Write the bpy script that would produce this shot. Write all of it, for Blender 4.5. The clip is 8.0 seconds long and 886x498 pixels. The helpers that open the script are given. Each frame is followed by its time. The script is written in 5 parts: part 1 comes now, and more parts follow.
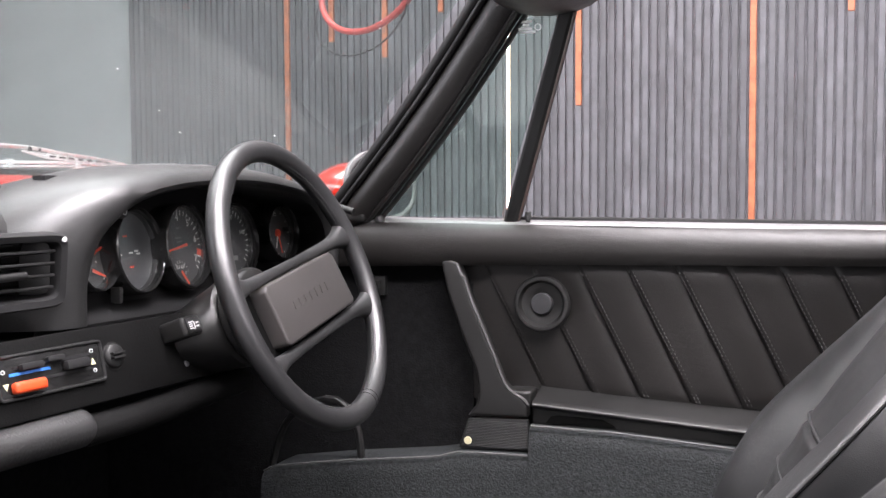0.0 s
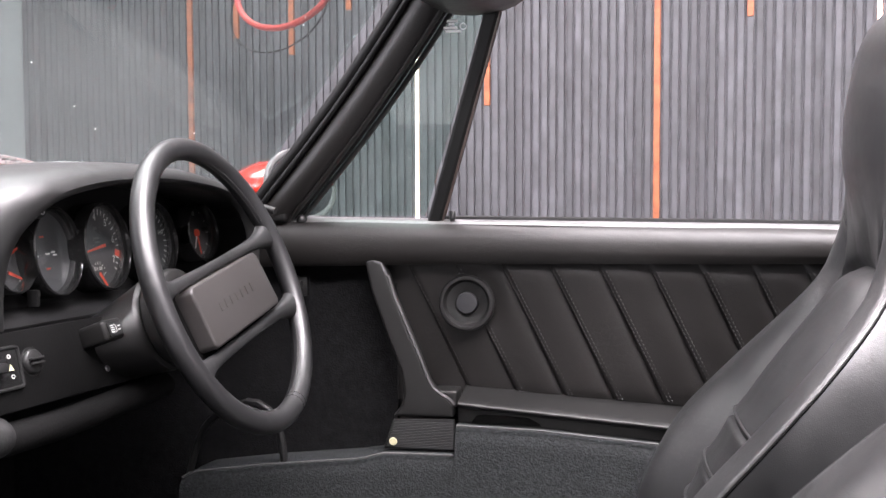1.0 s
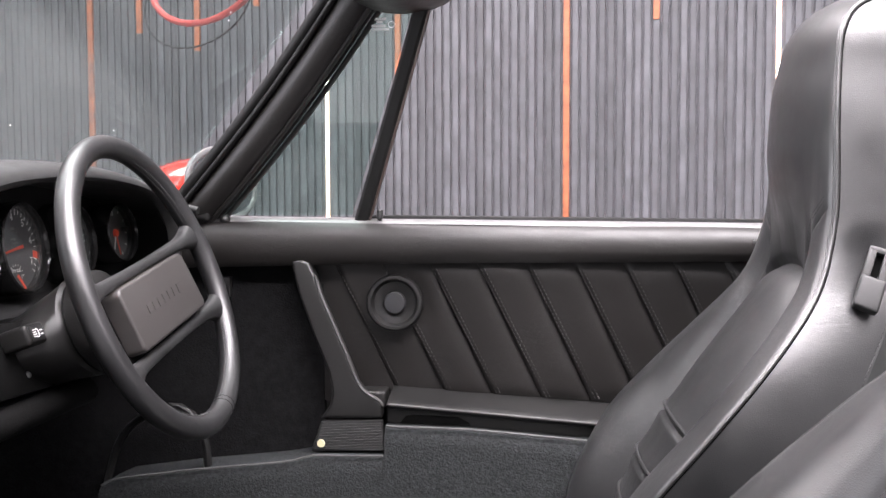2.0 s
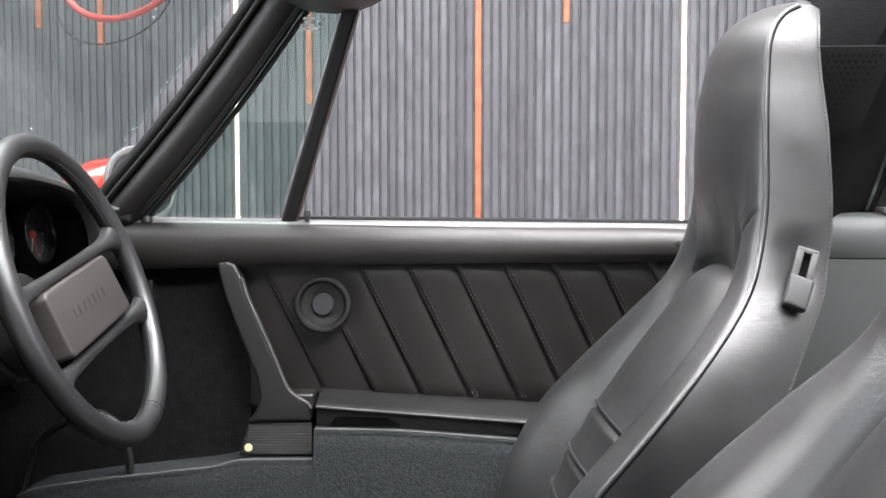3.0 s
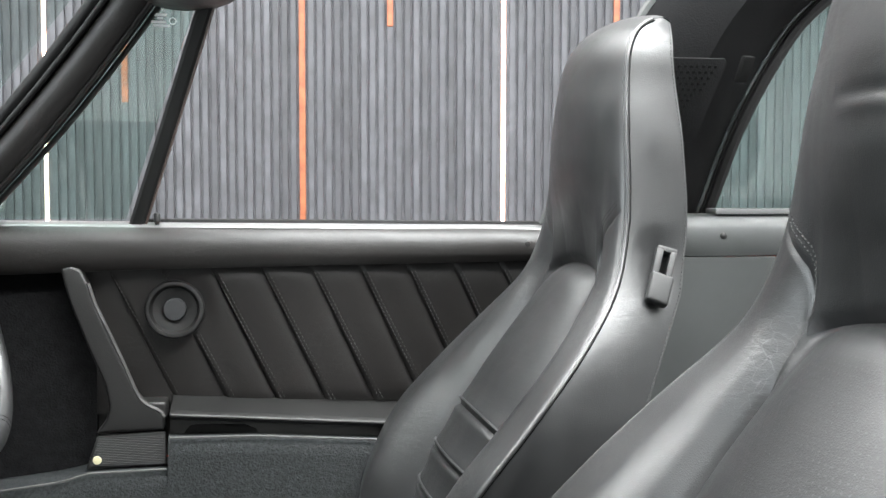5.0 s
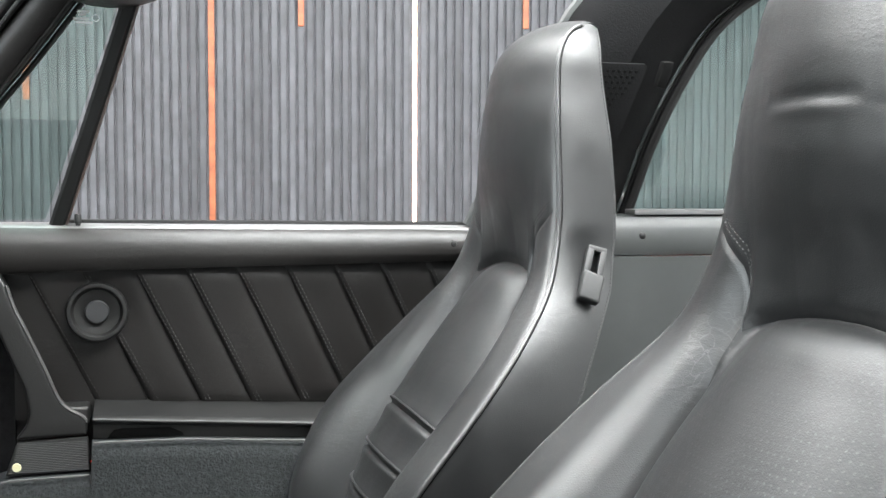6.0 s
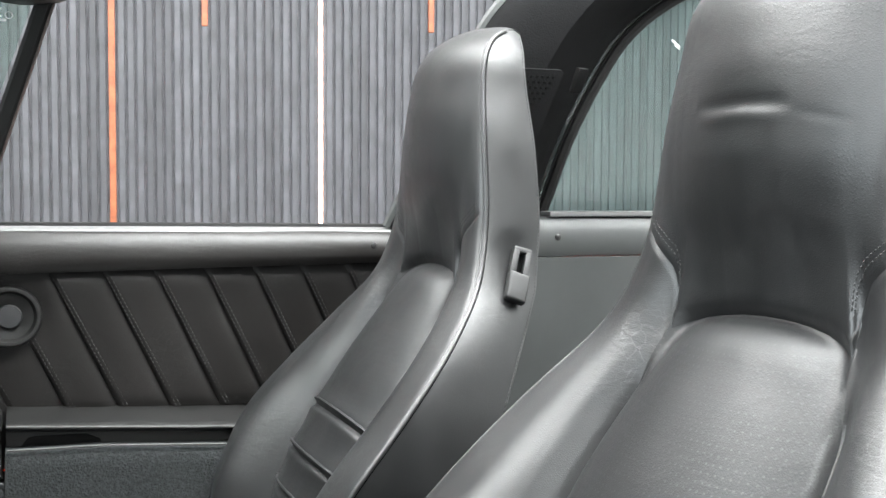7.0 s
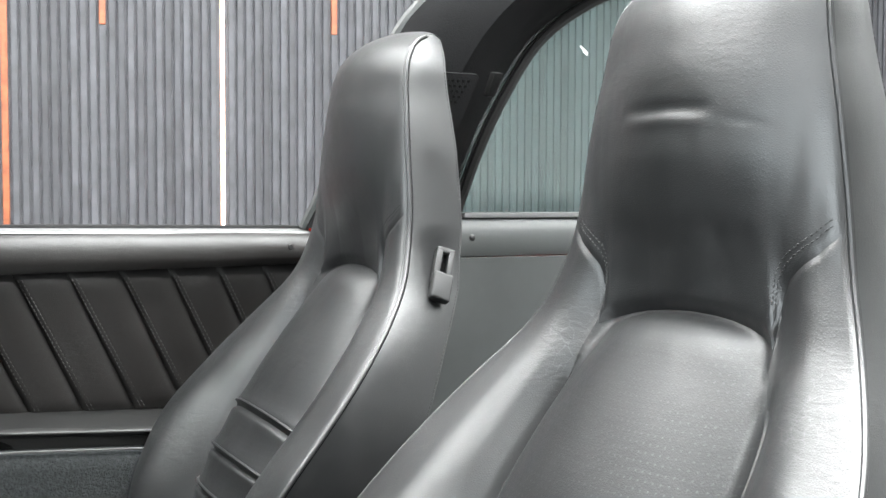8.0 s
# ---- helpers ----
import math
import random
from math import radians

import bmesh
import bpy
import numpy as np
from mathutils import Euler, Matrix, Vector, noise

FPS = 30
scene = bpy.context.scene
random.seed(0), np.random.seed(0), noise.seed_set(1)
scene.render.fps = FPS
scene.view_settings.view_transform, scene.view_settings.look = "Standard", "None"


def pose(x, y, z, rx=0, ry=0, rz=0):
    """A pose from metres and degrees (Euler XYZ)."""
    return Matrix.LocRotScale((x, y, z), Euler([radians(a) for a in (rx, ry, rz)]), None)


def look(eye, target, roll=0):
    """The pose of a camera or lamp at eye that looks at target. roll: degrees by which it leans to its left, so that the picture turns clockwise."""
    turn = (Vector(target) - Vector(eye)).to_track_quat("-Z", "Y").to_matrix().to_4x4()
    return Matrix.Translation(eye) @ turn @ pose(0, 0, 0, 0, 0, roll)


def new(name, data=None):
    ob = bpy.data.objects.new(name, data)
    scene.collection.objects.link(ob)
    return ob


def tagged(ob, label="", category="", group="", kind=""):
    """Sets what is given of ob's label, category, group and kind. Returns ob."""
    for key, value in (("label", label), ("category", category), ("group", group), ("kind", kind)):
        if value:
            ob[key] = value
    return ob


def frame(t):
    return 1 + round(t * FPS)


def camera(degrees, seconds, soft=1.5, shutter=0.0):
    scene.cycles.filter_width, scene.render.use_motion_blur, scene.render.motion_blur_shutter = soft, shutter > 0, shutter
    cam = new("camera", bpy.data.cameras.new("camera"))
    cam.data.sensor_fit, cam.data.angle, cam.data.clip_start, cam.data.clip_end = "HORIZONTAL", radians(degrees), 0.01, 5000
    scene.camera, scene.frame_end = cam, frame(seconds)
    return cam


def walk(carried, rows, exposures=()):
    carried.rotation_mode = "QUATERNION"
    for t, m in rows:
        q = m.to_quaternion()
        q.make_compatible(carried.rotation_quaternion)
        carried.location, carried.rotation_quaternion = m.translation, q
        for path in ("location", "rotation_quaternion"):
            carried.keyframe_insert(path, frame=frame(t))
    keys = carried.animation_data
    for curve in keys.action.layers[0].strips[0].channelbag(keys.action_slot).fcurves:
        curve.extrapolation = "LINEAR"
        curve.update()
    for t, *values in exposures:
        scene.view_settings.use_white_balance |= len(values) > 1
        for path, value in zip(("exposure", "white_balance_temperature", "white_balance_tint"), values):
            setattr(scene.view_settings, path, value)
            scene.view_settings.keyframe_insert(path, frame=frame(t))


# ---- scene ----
cam = camera(46.0, 8.0)
PATH = [
    (0, (0.351, -0.92, 0.82), (-0.254, 0.983, 0.708), -0.3),
    (0.5, (0.33, -0.921, 0.821), (-0.179, 1.01, 0.707), -0.3),
    (1, (0.309, -0.922, 0.82), (-0.105, 1.031, 0.706), -0.2),
    (1.5, (0.287, -0.922, 0.82), (-0.031, 1.049, 0.705), -0.2),
    (3, (0.221, -0.926, 0.822), (0.193, 1.071, 0.705), -0.0),
    (3.5, (0.201, -0.926, 0.821), (0.268, 1.069, 0.707), 0.0),
    (4, (0.179, -0.928, 0.822), (0.342, 1.062, 0.707), 0.1),
    (4.5, (0.158, -0.929, 0.822), (0.417, 1.051, 0.708), 0.1),
    (6, (0.094, -0.934, 0.822), (0.637, 0.987, 0.711), 0.2),
    (6.5, (0.073, -0.935, 0.822), (0.71, 0.958, 0.713), 0.3),
    (7, (0.052, -0.937, 0.822), (0.787, 0.92, 0.716), 0.3),
    (7.5, (0.032, -0.938, 0.82), (0.859, 0.88, 0.718), 0.3),
    (8, (0.01, -0.941, 0.821), (0.932, 0.831, 0.72), 0.3),
]
walk(cam, [(t, look(eye, target, roll)) for t, eye, target, roll in PATH], [(0, 0, 6480, 19), (1.5, 0, 6500, 21), (3.0, 0, 6400, 12), (3.5, 0, 6340, 8), (8, 0, 6320, 6)])

# ---- world and light ----
world = bpy.data.worlds.new("world")
scene.world = world
world.use_nodes = True
world.node_tree.nodes["Background"].inputs[0].default_value = (0.8, 0.85, 0.9, 1)
world.node_tree.nodes["Background"].inputs[1].default_value = 0.15

K = 0.87  # the drawing's units to metres


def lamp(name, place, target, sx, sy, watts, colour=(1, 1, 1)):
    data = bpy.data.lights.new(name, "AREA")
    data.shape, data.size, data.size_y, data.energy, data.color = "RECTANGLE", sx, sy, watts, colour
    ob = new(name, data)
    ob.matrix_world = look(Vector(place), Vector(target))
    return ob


# Unseen overhead lights, placed and tuned to light the cabin.
lamp("overhead_fill_front", (-1.2, 0.7, 2.78), (-1.1, 0.6, 0), 2.4, 0.9, 165, (1, 0.985, 0.97))
lamp("overhead_fill_middle", (0.8, 0.0, 2.78), (0.8, 0.1, 0), 2.2, 0.8, 280, (1, 0.99, 0.98))
lamp("overhead_fill_side", (0.9, -1.2, 2.78), (0.8, -0.6, 0.6), 2.6, 0.8, 350, (1, 0.99, 0.98))
lamp("overhead_fill_wall", (0.6, 1.35, 2.78), (0.55, 1.55, 0.4), 5.5, 0.4, 30, (1, 0.985, 0.98))
# Added to brighten the gauges and the inside of their hood.
lamp("overhead_fill_rear", (3.3, -0.6, 2.78), (2.6, -0.4, 0.4), 0.8, 2.6, 85, (1, 0.99, 0.98))
# Unseen source at the west wall, added to brighten the seats.
lamp("west_fill_light", (-4.30, -2.4, 1.55), (0.0, -2.0, 1.35), 3.0, 2.0, 250, (0.93, 0.97, 1))

# ---- materials ----


def material(name, colour, rough=0.5, metal=0.0, vary=0.15, scale=6.0, bump=0.0, bump_scale=300.0, cells=False, coat=0.0, spread=0.0, spec=0.5):
    """A surface with variation at two scales: blotches of the given scale, and fine relief."""
    m = bpy.data.materials.new(name)
    m.use_nodes = True
    t = m.node_tree
    n, l = t.nodes, t.links
    b = n["Principled BSDF"]
    b.inputs["Metallic"].default_value, b.inputs["Coat Weight"].default_value = metal, coat
    b.inputs["Specular IOR Level"].default_value = spec
    co = n.new("ShaderNodeTexCoord")
    no = n.new("ShaderNodeTexNoise")
    no.inputs["Scale"].default_value, no.inputs["Detail"].default_value, no.inputs["Roughness"].default_value = scale, 6, 0.6
    l.new(co.outputs["Object"], no.inputs["Vector"])
    if spread:
        # Each piece shows another stretch of the grain.
        own, far, shift = n.new("ShaderNodeObjectInfo"), n.new("ShaderNodeMath"), n.new("ShaderNodeVectorMath")
        far.operation, far.inputs[1].default_value = "MULTIPLY", 61.0
        shift.operation = "ADD"
        l.new(own.outputs["Random"], far.inputs[0])
        l.new(co.outputs["Object"], shift.inputs[0]), l.new(far.outputs[0], shift.inputs[1])
        l.new(shift.outputs[0], no.inputs["Vector"])
    ramp = n.new("ShaderNodeMapRange")
    ramp.inputs["To Min"].default_value, ramp.inputs["To Max"].default_value = 1 - vary, 1 + vary
    ramp.inputs["From Min"].default_value, ramp.inputs["From Max"].default_value = 0.3, 0.7
    l.new(no.outputs["Fac"], ramp.inputs["Value"])
    last = ramp.outputs["Result"]
    if spread:
        info = n.new("ShaderNodeObjectInfo")
        r2 = n.new("ShaderNodeMapRange")
        r2.inputs["To Min"].default_value, r2.inputs["To Max"].default_value = 1 - spread, 1 + spread
        l.new(info.outputs["Random"], r2.inputs["Value"])
        mm = n.new("ShaderNodeMath")
        mm.operation = "MULTIPLY"
        l.new(last, mm.inputs[0]), l.new(r2.outputs["Result"], mm.inputs[1])
        last = mm.outputs[0]
    mix = n.new("ShaderNodeVectorMath")
    mix.operation = "SCALE"
    mix.inputs[0].default_value = colour
    l.new(last, mix.inputs["Scale"])
    l.new(mix.outputs[0], b.inputs["Base Color"])
    rr = n.new("ShaderNodeMapRange")
    rr.inputs["To Min"].default_value, rr.inputs["To Max"].default_value = max(0.02, rough - 0.1 * (vary > 0)), min(1, rough + 0.1 * (vary > 0))
    l.new(no.outputs["Fac"], rr.inputs["Value"])
    l.new(rr.outputs["Result"], b.inputs["Roughness"])
    if bump:
        if cells:
            fine = n.new("ShaderNodeTexVoronoi")
            fine.feature = "SMOOTH_F1"
        else:
            fine = n.new("ShaderNodeTexNoise")
            fine.inputs["Detail"].default_value = 4
        fine.inputs["Scale"].default_value = bump_scale
        l.new(co.outputs["Object"], fine.inputs["Vector"])
        bp = n.new("ShaderNodeBump")
        bp.inputs["Strength"].default_value, bp.inputs["Distance"].default_value = bump, 0.002
        l.new(fine.outputs[0], bp.inputs["Height"])
        l.new(bp.outputs["Normal"], b.inputs["Normal"])
    return m


def leather(name, colour, rough, grain=0.25, crease=0.35, dots=False, crease_scale=14.0, cells=420, spec=0.75, wrinkle=0.05, lines=0.0, sheen=0.0):
    """Grained hide with stretched creases, and rows of tiny holes where it is perforated."""
    m = material(name, colour, rough, vary=0.22, scale=5.0, spec=spec)
    t = m.node_tree
    n, l = t.nodes, t.links
    b = n["Principled BSDF"]
    co = n.new("ShaderNodeTexCoord")
    cell = n.new("ShaderNodeTexVoronoi")
    cell.feature = "DISTANCE_TO_EDGE"
    cell.inputs["Scale"].default_value = cells
    l.new(co.outputs["Object"], cell.inputs["Vector"])
    b1 = n.new("ShaderNodeBump")
    b1.inputs["Strength"].default_value, b1.inputs["Distance"].default_value = grain, 0.0006
    l.new(cell.outputs[0], b1.inputs["Height"])
    fold = n.new("ShaderNodeTexNoise")
    fold.inputs["Scale"].default_value, fold.inputs["Detail"].default_value = crease_scale, 4
    fold.inputs["Distortion"].default_value, fold.inputs["Roughness"].default_value = 1.6, 0.5
    l.new(co.outputs["Object"], fold.inputs["Vector"])
    b2 = n.new("ShaderNodeBump")
    b2.inputs["Strength"].default_value, b2.inputs["Distance"].default_value = crease, 0.006
    # Short wrinkles in patches, and gloss that comes and goes with wear.
    squash = n.new("ShaderNodeMapping")
    squash.inputs["Scale"].default_value, squash.inputs["Rotation"].default_value = (1.0, 1.0, 3.2), (0.5, 0.4, 0.0)
    l.new(co.outputs["Object"], squash.inputs["Vector"])
    line, patch, both = n.new("ShaderNodeTexNoise"), n.new("ShaderNodeTexNoise"), n.new("ShaderNodeMath")
    line.inputs["Scale"].default_value, line.inputs["Detail"].default_value, line.inputs["Distortion"].default_value = 48, 3, 0.8
    patch.inputs["Scale"].default_value, patch.inputs["Detail"].default_value = 7, 2
    l.new(squash.outputs[0], line.inputs["Vector"]), l.new(co.outputs["Object"], patch.inputs["Vector"])
    keep = n.new("ShaderNodeMapRange")
    keep.inputs["From Min"].default_value, keep.inputs["From Max"].default_value = 0.45, 0.68
    l.new(patch.outputs["Fac"], keep.inputs["Value"])
    both.operation = "MULTIPLY"
    l.new(line.outputs["Fac"], both.inputs[0]), l.new(keep.outputs[0], both.inputs[1])
    b3 = n.new("ShaderNodeBump")
    b3.inputs["Strength"].default_value, b3.inputs["Distance"].default_value = wrinkle, 0.004
    l.new(both.outputs[0], b3.inputs["Height"]), l.new(b1.outputs[0], b3.inputs["Normal"])
    # A faint net of thin pale creases, bent out of shape.
    bend, net = n.new("ShaderNodeVectorMath"), n.new("ShaderNodeTexVoronoi")
    bend.operation, bend.inputs["Scale"].default_value = "SCALE", 0.05
    warp, at_ = n.new("ShaderNodeTexNoise"), n.new("ShaderNodeVectorMath")
    warp.inputs["Scale"].default_value, warp.inputs["Detail"].default_value = 16, 4
    at_.operation = "ADD"
    l.new(co.outputs["Object"], warp.inputs["Vector"]), l.new(warp.outputs["Color"], bend.inputs[0])
    l.new(co.outputs["Object"], at_.inputs[0]), l.new(bend.outputs[0], at_.inputs[1])
    net.feature, net.inputs["Scale"].default_value = "DISTANCE_TO_EDGE", 85
    l.new(at_.outputs[0], net.inputs["Vector"])
    thin = n.new("ShaderNodeMapRange")
    thin.inputs["From Min"].default_value, thin.inputs["From Max"].default_value = 0.0, 0.035
    thin.inputs["To Min"].default_value, thin.inputs["To Max"].default_value = lines, 0.0
    l.new(net.outputs[0], thin.inputs["Value"])
    part_ = n.new("ShaderNodeMath")
    part_.operation = "MULTIPLY"
    l.new(thin.outputs[0], part_.inputs[0]), l.new(keep.outputs[0], part_.inputs[1])
    pale = n.new("ShaderNodeMix")
    pale.data_type = "RGBA"
    l.new(part_.outputs[0], pale.inputs["Factor"])
    l.new(b.inputs["Base Color"].links[0].from_socket, pale.inputs["A"])
    pale.inputs["B"].default_value = (0.10, 0.10, 0.10, 1)
    l.new(pale.outputs["Result"], b.inputs["Base Color"])
    b.inputs["Sheen Weight"].default_value, b.inputs["Sheen Roughness"].default_value = sheen, 0.45
    worn = n.new("ShaderNodeMapRange")
    worn.inputs["From Min"].default_value, worn.inputs["From Max"].default_value = 0.3, 0.7
    worn.inputs["To Min"].default_value, worn.inputs["To Max"].default_value = rough - 0.07, rough + 0.15
    # Finger-wide smudges break up the gloss inside the large patches.
    smudge, blend = n.new("ShaderNodeTexNoise"), n.new("ShaderNodeMix")
    smudge.inputs["Scale"].default_value, smudge.inputs["Detail"].default_value, smudge.inputs["Roughness"].default_value = 26, 6, 0.65
    blend.inputs["Factor"].default_value = 0.55
    l.new(co.outputs["Object"], smudge.inputs["Vector"])
    l.new(patch.outputs["Fac"], blend.inputs["A"]), l.new(smudge.outputs["Fac"], blend.inputs["B"])
    l.new(blend.outputs["Result"], worn.inputs["Value"]), l.new(worn.outputs[0], b.inputs["Roughness"])
    l.new(fold.outputs[0], b2.inputs["Height"])
    l.new(b3.outputs[0], b2.inputs["Normal"])
    l.new(b2.outputs[0], b.inputs["Normal"])
    if dots:
        sep = n.new("ShaderNodeSeparateXYZ")
        l.new(co.outputs["Object"], sep.inputs[0])
        waves = []
        for axis in ("Y", "Z"):
            a = n.new("ShaderNodeMath")
            a.operation = "MULTIPLY"
            a.inputs[1].default_value = 2 * math.pi / (0.0062 if axis == "Y" else 0.0058)
            l.new(sep.outputs[axis], a.inputs[0])
            c = n.new("ShaderNodeMath")
            c.operation = "COSINE"
            l.new(a.outputs[0], c.inputs[0])
            waves.append(c)
        add = n.new("ShaderNodeMath")
        add.operation = "ADD"
        l.new(waves[0].outputs[0], add.inputs[0]), l.new(waves[1].outputs[0], add.inputs[1])
        hole = n.new("ShaderNodeMapRange")
        hole.inputs["From Min"].default_value, hole.inputs["From Max"].default_value = 1.45, 1.8
        l.new(add.outputs[0], hole.inputs["Value"])
        tint = n.new("ShaderNodeMix")
        tint.data_type = "RGBA"
        old = b.inputs["Base Color"].links[0].from_socket
        clear, seen = n.new("ShaderNodeMapRange"), n.new("ShaderNodeMath")
        clear.inputs["From Min"].default_value, clear.inputs["From Max"].default_value = 0.42, 0.58
        clear.inputs["To Min"].default_value, clear.inputs["To Max"].default_value = 0.25, 1.0
        seen.operation = "MULTIPLY"
        l.new(blend.outputs["Result"], clear.inputs["Value"])
        l.new(hole.outputs[0], seen.inputs[0]), l.new(clear.outputs[0], seen.inputs[1])
        l.new(seen.outputs[0], tint.inputs["Factor"])
        l.new(old, tint.inputs["A"])
        tint.inputs["B"].default_value = (0.030, 0.030, 0.0305, 1)
        l.new(tint.outputs["Result"], b.inputs["Base Color"])
    return m


def glass(name, colour, rough=0.0, least=0.04, haze=0.0, haze_scale=3.0, haze_edge=False):
    """Clear or tinted glass; a thin uneven film of given cover paints reflected haze in, optionally thinner beyond a
    curved edge.
    """
    m = bpy.data.materials.new(name)
    m.use_nodes = True
    n, l = m.node_tree.nodes, m.node_tree.links
    n.remove(n["Principled BSDF"])
    clear, shine, mix, fr, power, scale_ = (n.new("ShaderNode" + k) for k in ("BsdfTransparent", "BsdfGlossy", "MixShader", "LayerWeight", "Math", "MapRange"))
    clear.inputs[0].default_value = (*colour, 1)
    shine.inputs["Roughness"].default_value = rough
    fr.inputs[0].default_value = 0.5
    power.operation = "POWER"
    power.inputs[1].default_value = 5.0
    scale_.inputs["To Min"].default_value, scale_.inputs["To Max"].default_value = least, 0.75
    l.new(fr.outputs["Facing"], power.inputs[0])
    l.new(power.outputs[0], scale_.inputs["Value"])
    l.new(scale_.outputs[0], mix.inputs[0])
    l.new(clear.outputs[0], mix.inputs[1]), l.new(shine.outputs[0], mix.inputs[2])
    last = mix.outputs[0]
    if haze:
        film, veil, cloud, co, much = (n.new("ShaderNode" + k) for k in ("BsdfDiffuse", "MixShader", "TexNoise", "TexCoord", "MapRange"))
        film.inputs[0].default_value = (0.42, 0.44, 0.44, 1)
        cloud.inputs["Scale"].default_value, cloud.inputs["Detail"].default_value, cloud.inputs["Distortion"].default_value = haze_scale, 5, 0.6
        much.inputs["From Min"].default_value, much.inputs["From Max"].default_value = 0.35, 0.65
        much.inputs["To Min"].default_value, much.inputs["To Max"].default_value = haze * 0.6, haze * 1.4
        l.new(co.outputs["Object"], cloud.inputs["Vector"]), l.new(cloud.outputs["Fac"], much.inputs["Value"])
        film_share = much.outputs[0]
        if haze_edge:
            # The outline of a painted reflection: z = 0.248 + 0.04 y - 0.655 y * y about the pane's origin.
            axes, sq, lin, gap, edge, share = (n.new("ShaderNode" + k) for k in ("SeparateXYZ", "Math", "Math", "Math", "MapRange", "Math"))
            sq.operation, lin.operation, gap.operation, share.operation = "MULTIPLY_ADD", "MULTIPLY_ADD", "SUBTRACT", "MULTIPLY"
            l.new(co.outputs["Object"], axes.inputs[0])
            sq.inputs[1].default_value, sq.inputs[2].default_value = -0.655, 0.04
            l.new(axes.outputs["Y"], sq.inputs[0])
            l.new(sq.outputs[0], lin.inputs[0]), l.new(axes.outputs["Y"], lin.inputs[1])
            lin.inputs[2].default_value = 0.248
            l.new(axes.outputs["Z"], gap.inputs[0]), l.new(lin.outputs[0], gap.inputs[1])
            edge.interpolation_type = "SMOOTHSTEP"
            edge.inputs["From Min"].default_value, edge.inputs["From Max"].default_value = -0.014, 0.010
            edge.inputs["To Min"].default_value, edge.inputs["To Max"].default_value = 1.0, 0.45
            l.new(gap.outputs[0], edge.inputs["Value"])
            l.new(film_share, share.inputs[0]), l.new(edge.outputs[0], share.inputs[1])
            film_share = share.outputs[0]
        l.new(film_share, veil.inputs[0]), l.new(last, veil.inputs[1]), l.new(film.outputs[0], veil.inputs[2])
        last = veil.outputs[0]
    l.new(last, n["Material Output"].inputs[0])
    return m


def glow(name, colour, strength):
    m = bpy.data.materials.new(name)
    m.use_nodes = True
    b = m.node_tree.nodes["Principled BSDF"]
    b.inputs["Emission Color"].default_value = (*colour, 1)
    b.inputs["Emission Strength"].default_value = strength
    return m


SEAT = leather("black_seat_leather", (0.0075, 0.0078, 0.0082), 0.37, grain=0.34, crease=0.07, crease_scale=12, cells=520, spec=0.95, wrinkle=0.10, lines=0.20, sheen=0.004)
BOLSTER = leather("creased_seat_leather", (0.0075, 0.0078, 0.0082), 0.37, grain=0.34, crease=0.05, crease_scale=16, cells=520, spec=0.95, wrinkle=0.16, lines=0.40, sheen=0.004)
PERF = leather("perforated_leather", (0.0080, 0.0083, 0.0087), 0.42, crease=0.10, dots=True, spec=0.55, sheen=0.008)
VINYL = leather("black_door_vinyl", (0.0113, 0.0101, 0.0096), 0.42, grain=0.25, crease=0.10, wrinkle=0.14, lines=0.16, spec=0.42)
DASH = leather("dashboard_vinyl", (0.012, 0.012, 0.012), 0.38, grain=0.45, crease=0.10, cells=480, wrinkle=0.12, lines=0.15)
RIM = leather("rim_leather", (0.011, 0.011, 0.0115), 0.37, grain=0.12, crease=0.08, spec=0.9, lines=0.2)
KNEE = leather("coarse_knee_vinyl", (0.011, 0.011, 0.011), 0.42, grain=0.9, crease=0.12, cells=190)
QUARTER = leather("grey_quarter_vinyl", (0.027, 0.0295, 0.029), 0.5, grain=0.2, crease=0.05)
CARPET = material("charcoal_carpet", (0.022, 0.0238, 0.0245), 0.95, vary=0.45, scale=210, bump=1.0, bump_scale=330, spec=0.1)
# Darker than the sill carpet: the dashboard's shade is in the colour.
FOOT = material("shaded_footwell_carpet", (0.010, 0.010, 0.0105), 0.95, vary=0.3, scale=90, bump=0.5, bump_scale=330, spec=0.02)
PLASTIC = material("black_plastic", (0.013, 0.013, 0.013), 0.42, bump=0.15, bump_scale=500, spec=0.4)
MATT = material("matt_black_plastic", (0.014, 0.014, 0.0145), 0.7, bump=0.2, bump_scale=500, spec=0.14)
FASCIA = material("grained_black_fascia", (0.0048, 0.0048, 0.0048), 0.55, bump=0.3, bump_scale=450, spec=0.09)
PADM = material("satin_pad_plastic", (0.032, 0.029, 0.028), 0.48, vary=0.12, bump=0.15, bump_scale=1500)
# Near-black for holes, gaps and recesses, whose shade is in the colour.
HOLE = material("shade_black", (0.003, 0.003, 0.003), 0.9, vary=0.1, spec=0.05)
GLOSS = material("gloss_black", (0.013, 0.013, 0.013), 0.12, vary=0.0)
RUBBER = material("black_rubber", (0.008, 0.008, 0.008), 0.6, vary=0.3, spec=0.25)
THREAD = material("grey_thread", (0.055, 0.055, 0.054), 0.8, vary=0.3, scale=60)
SEATTHREAD = material("black_grey_thread", (0.027, 0.027, 0.027), 0.75, vary=0.3, scale=60)
DARKTHREAD = material("dark_grey_thread", (0.044, 0.043, 0.042), 0.75, vary=0.3, scale=60)
HEADLINING = material("black_headlining", (0.0065, 0.0065, 0.0068), 0.85, vary=0.25, scale=14, bump=0.3, bump_scale=420, spec=0.06)
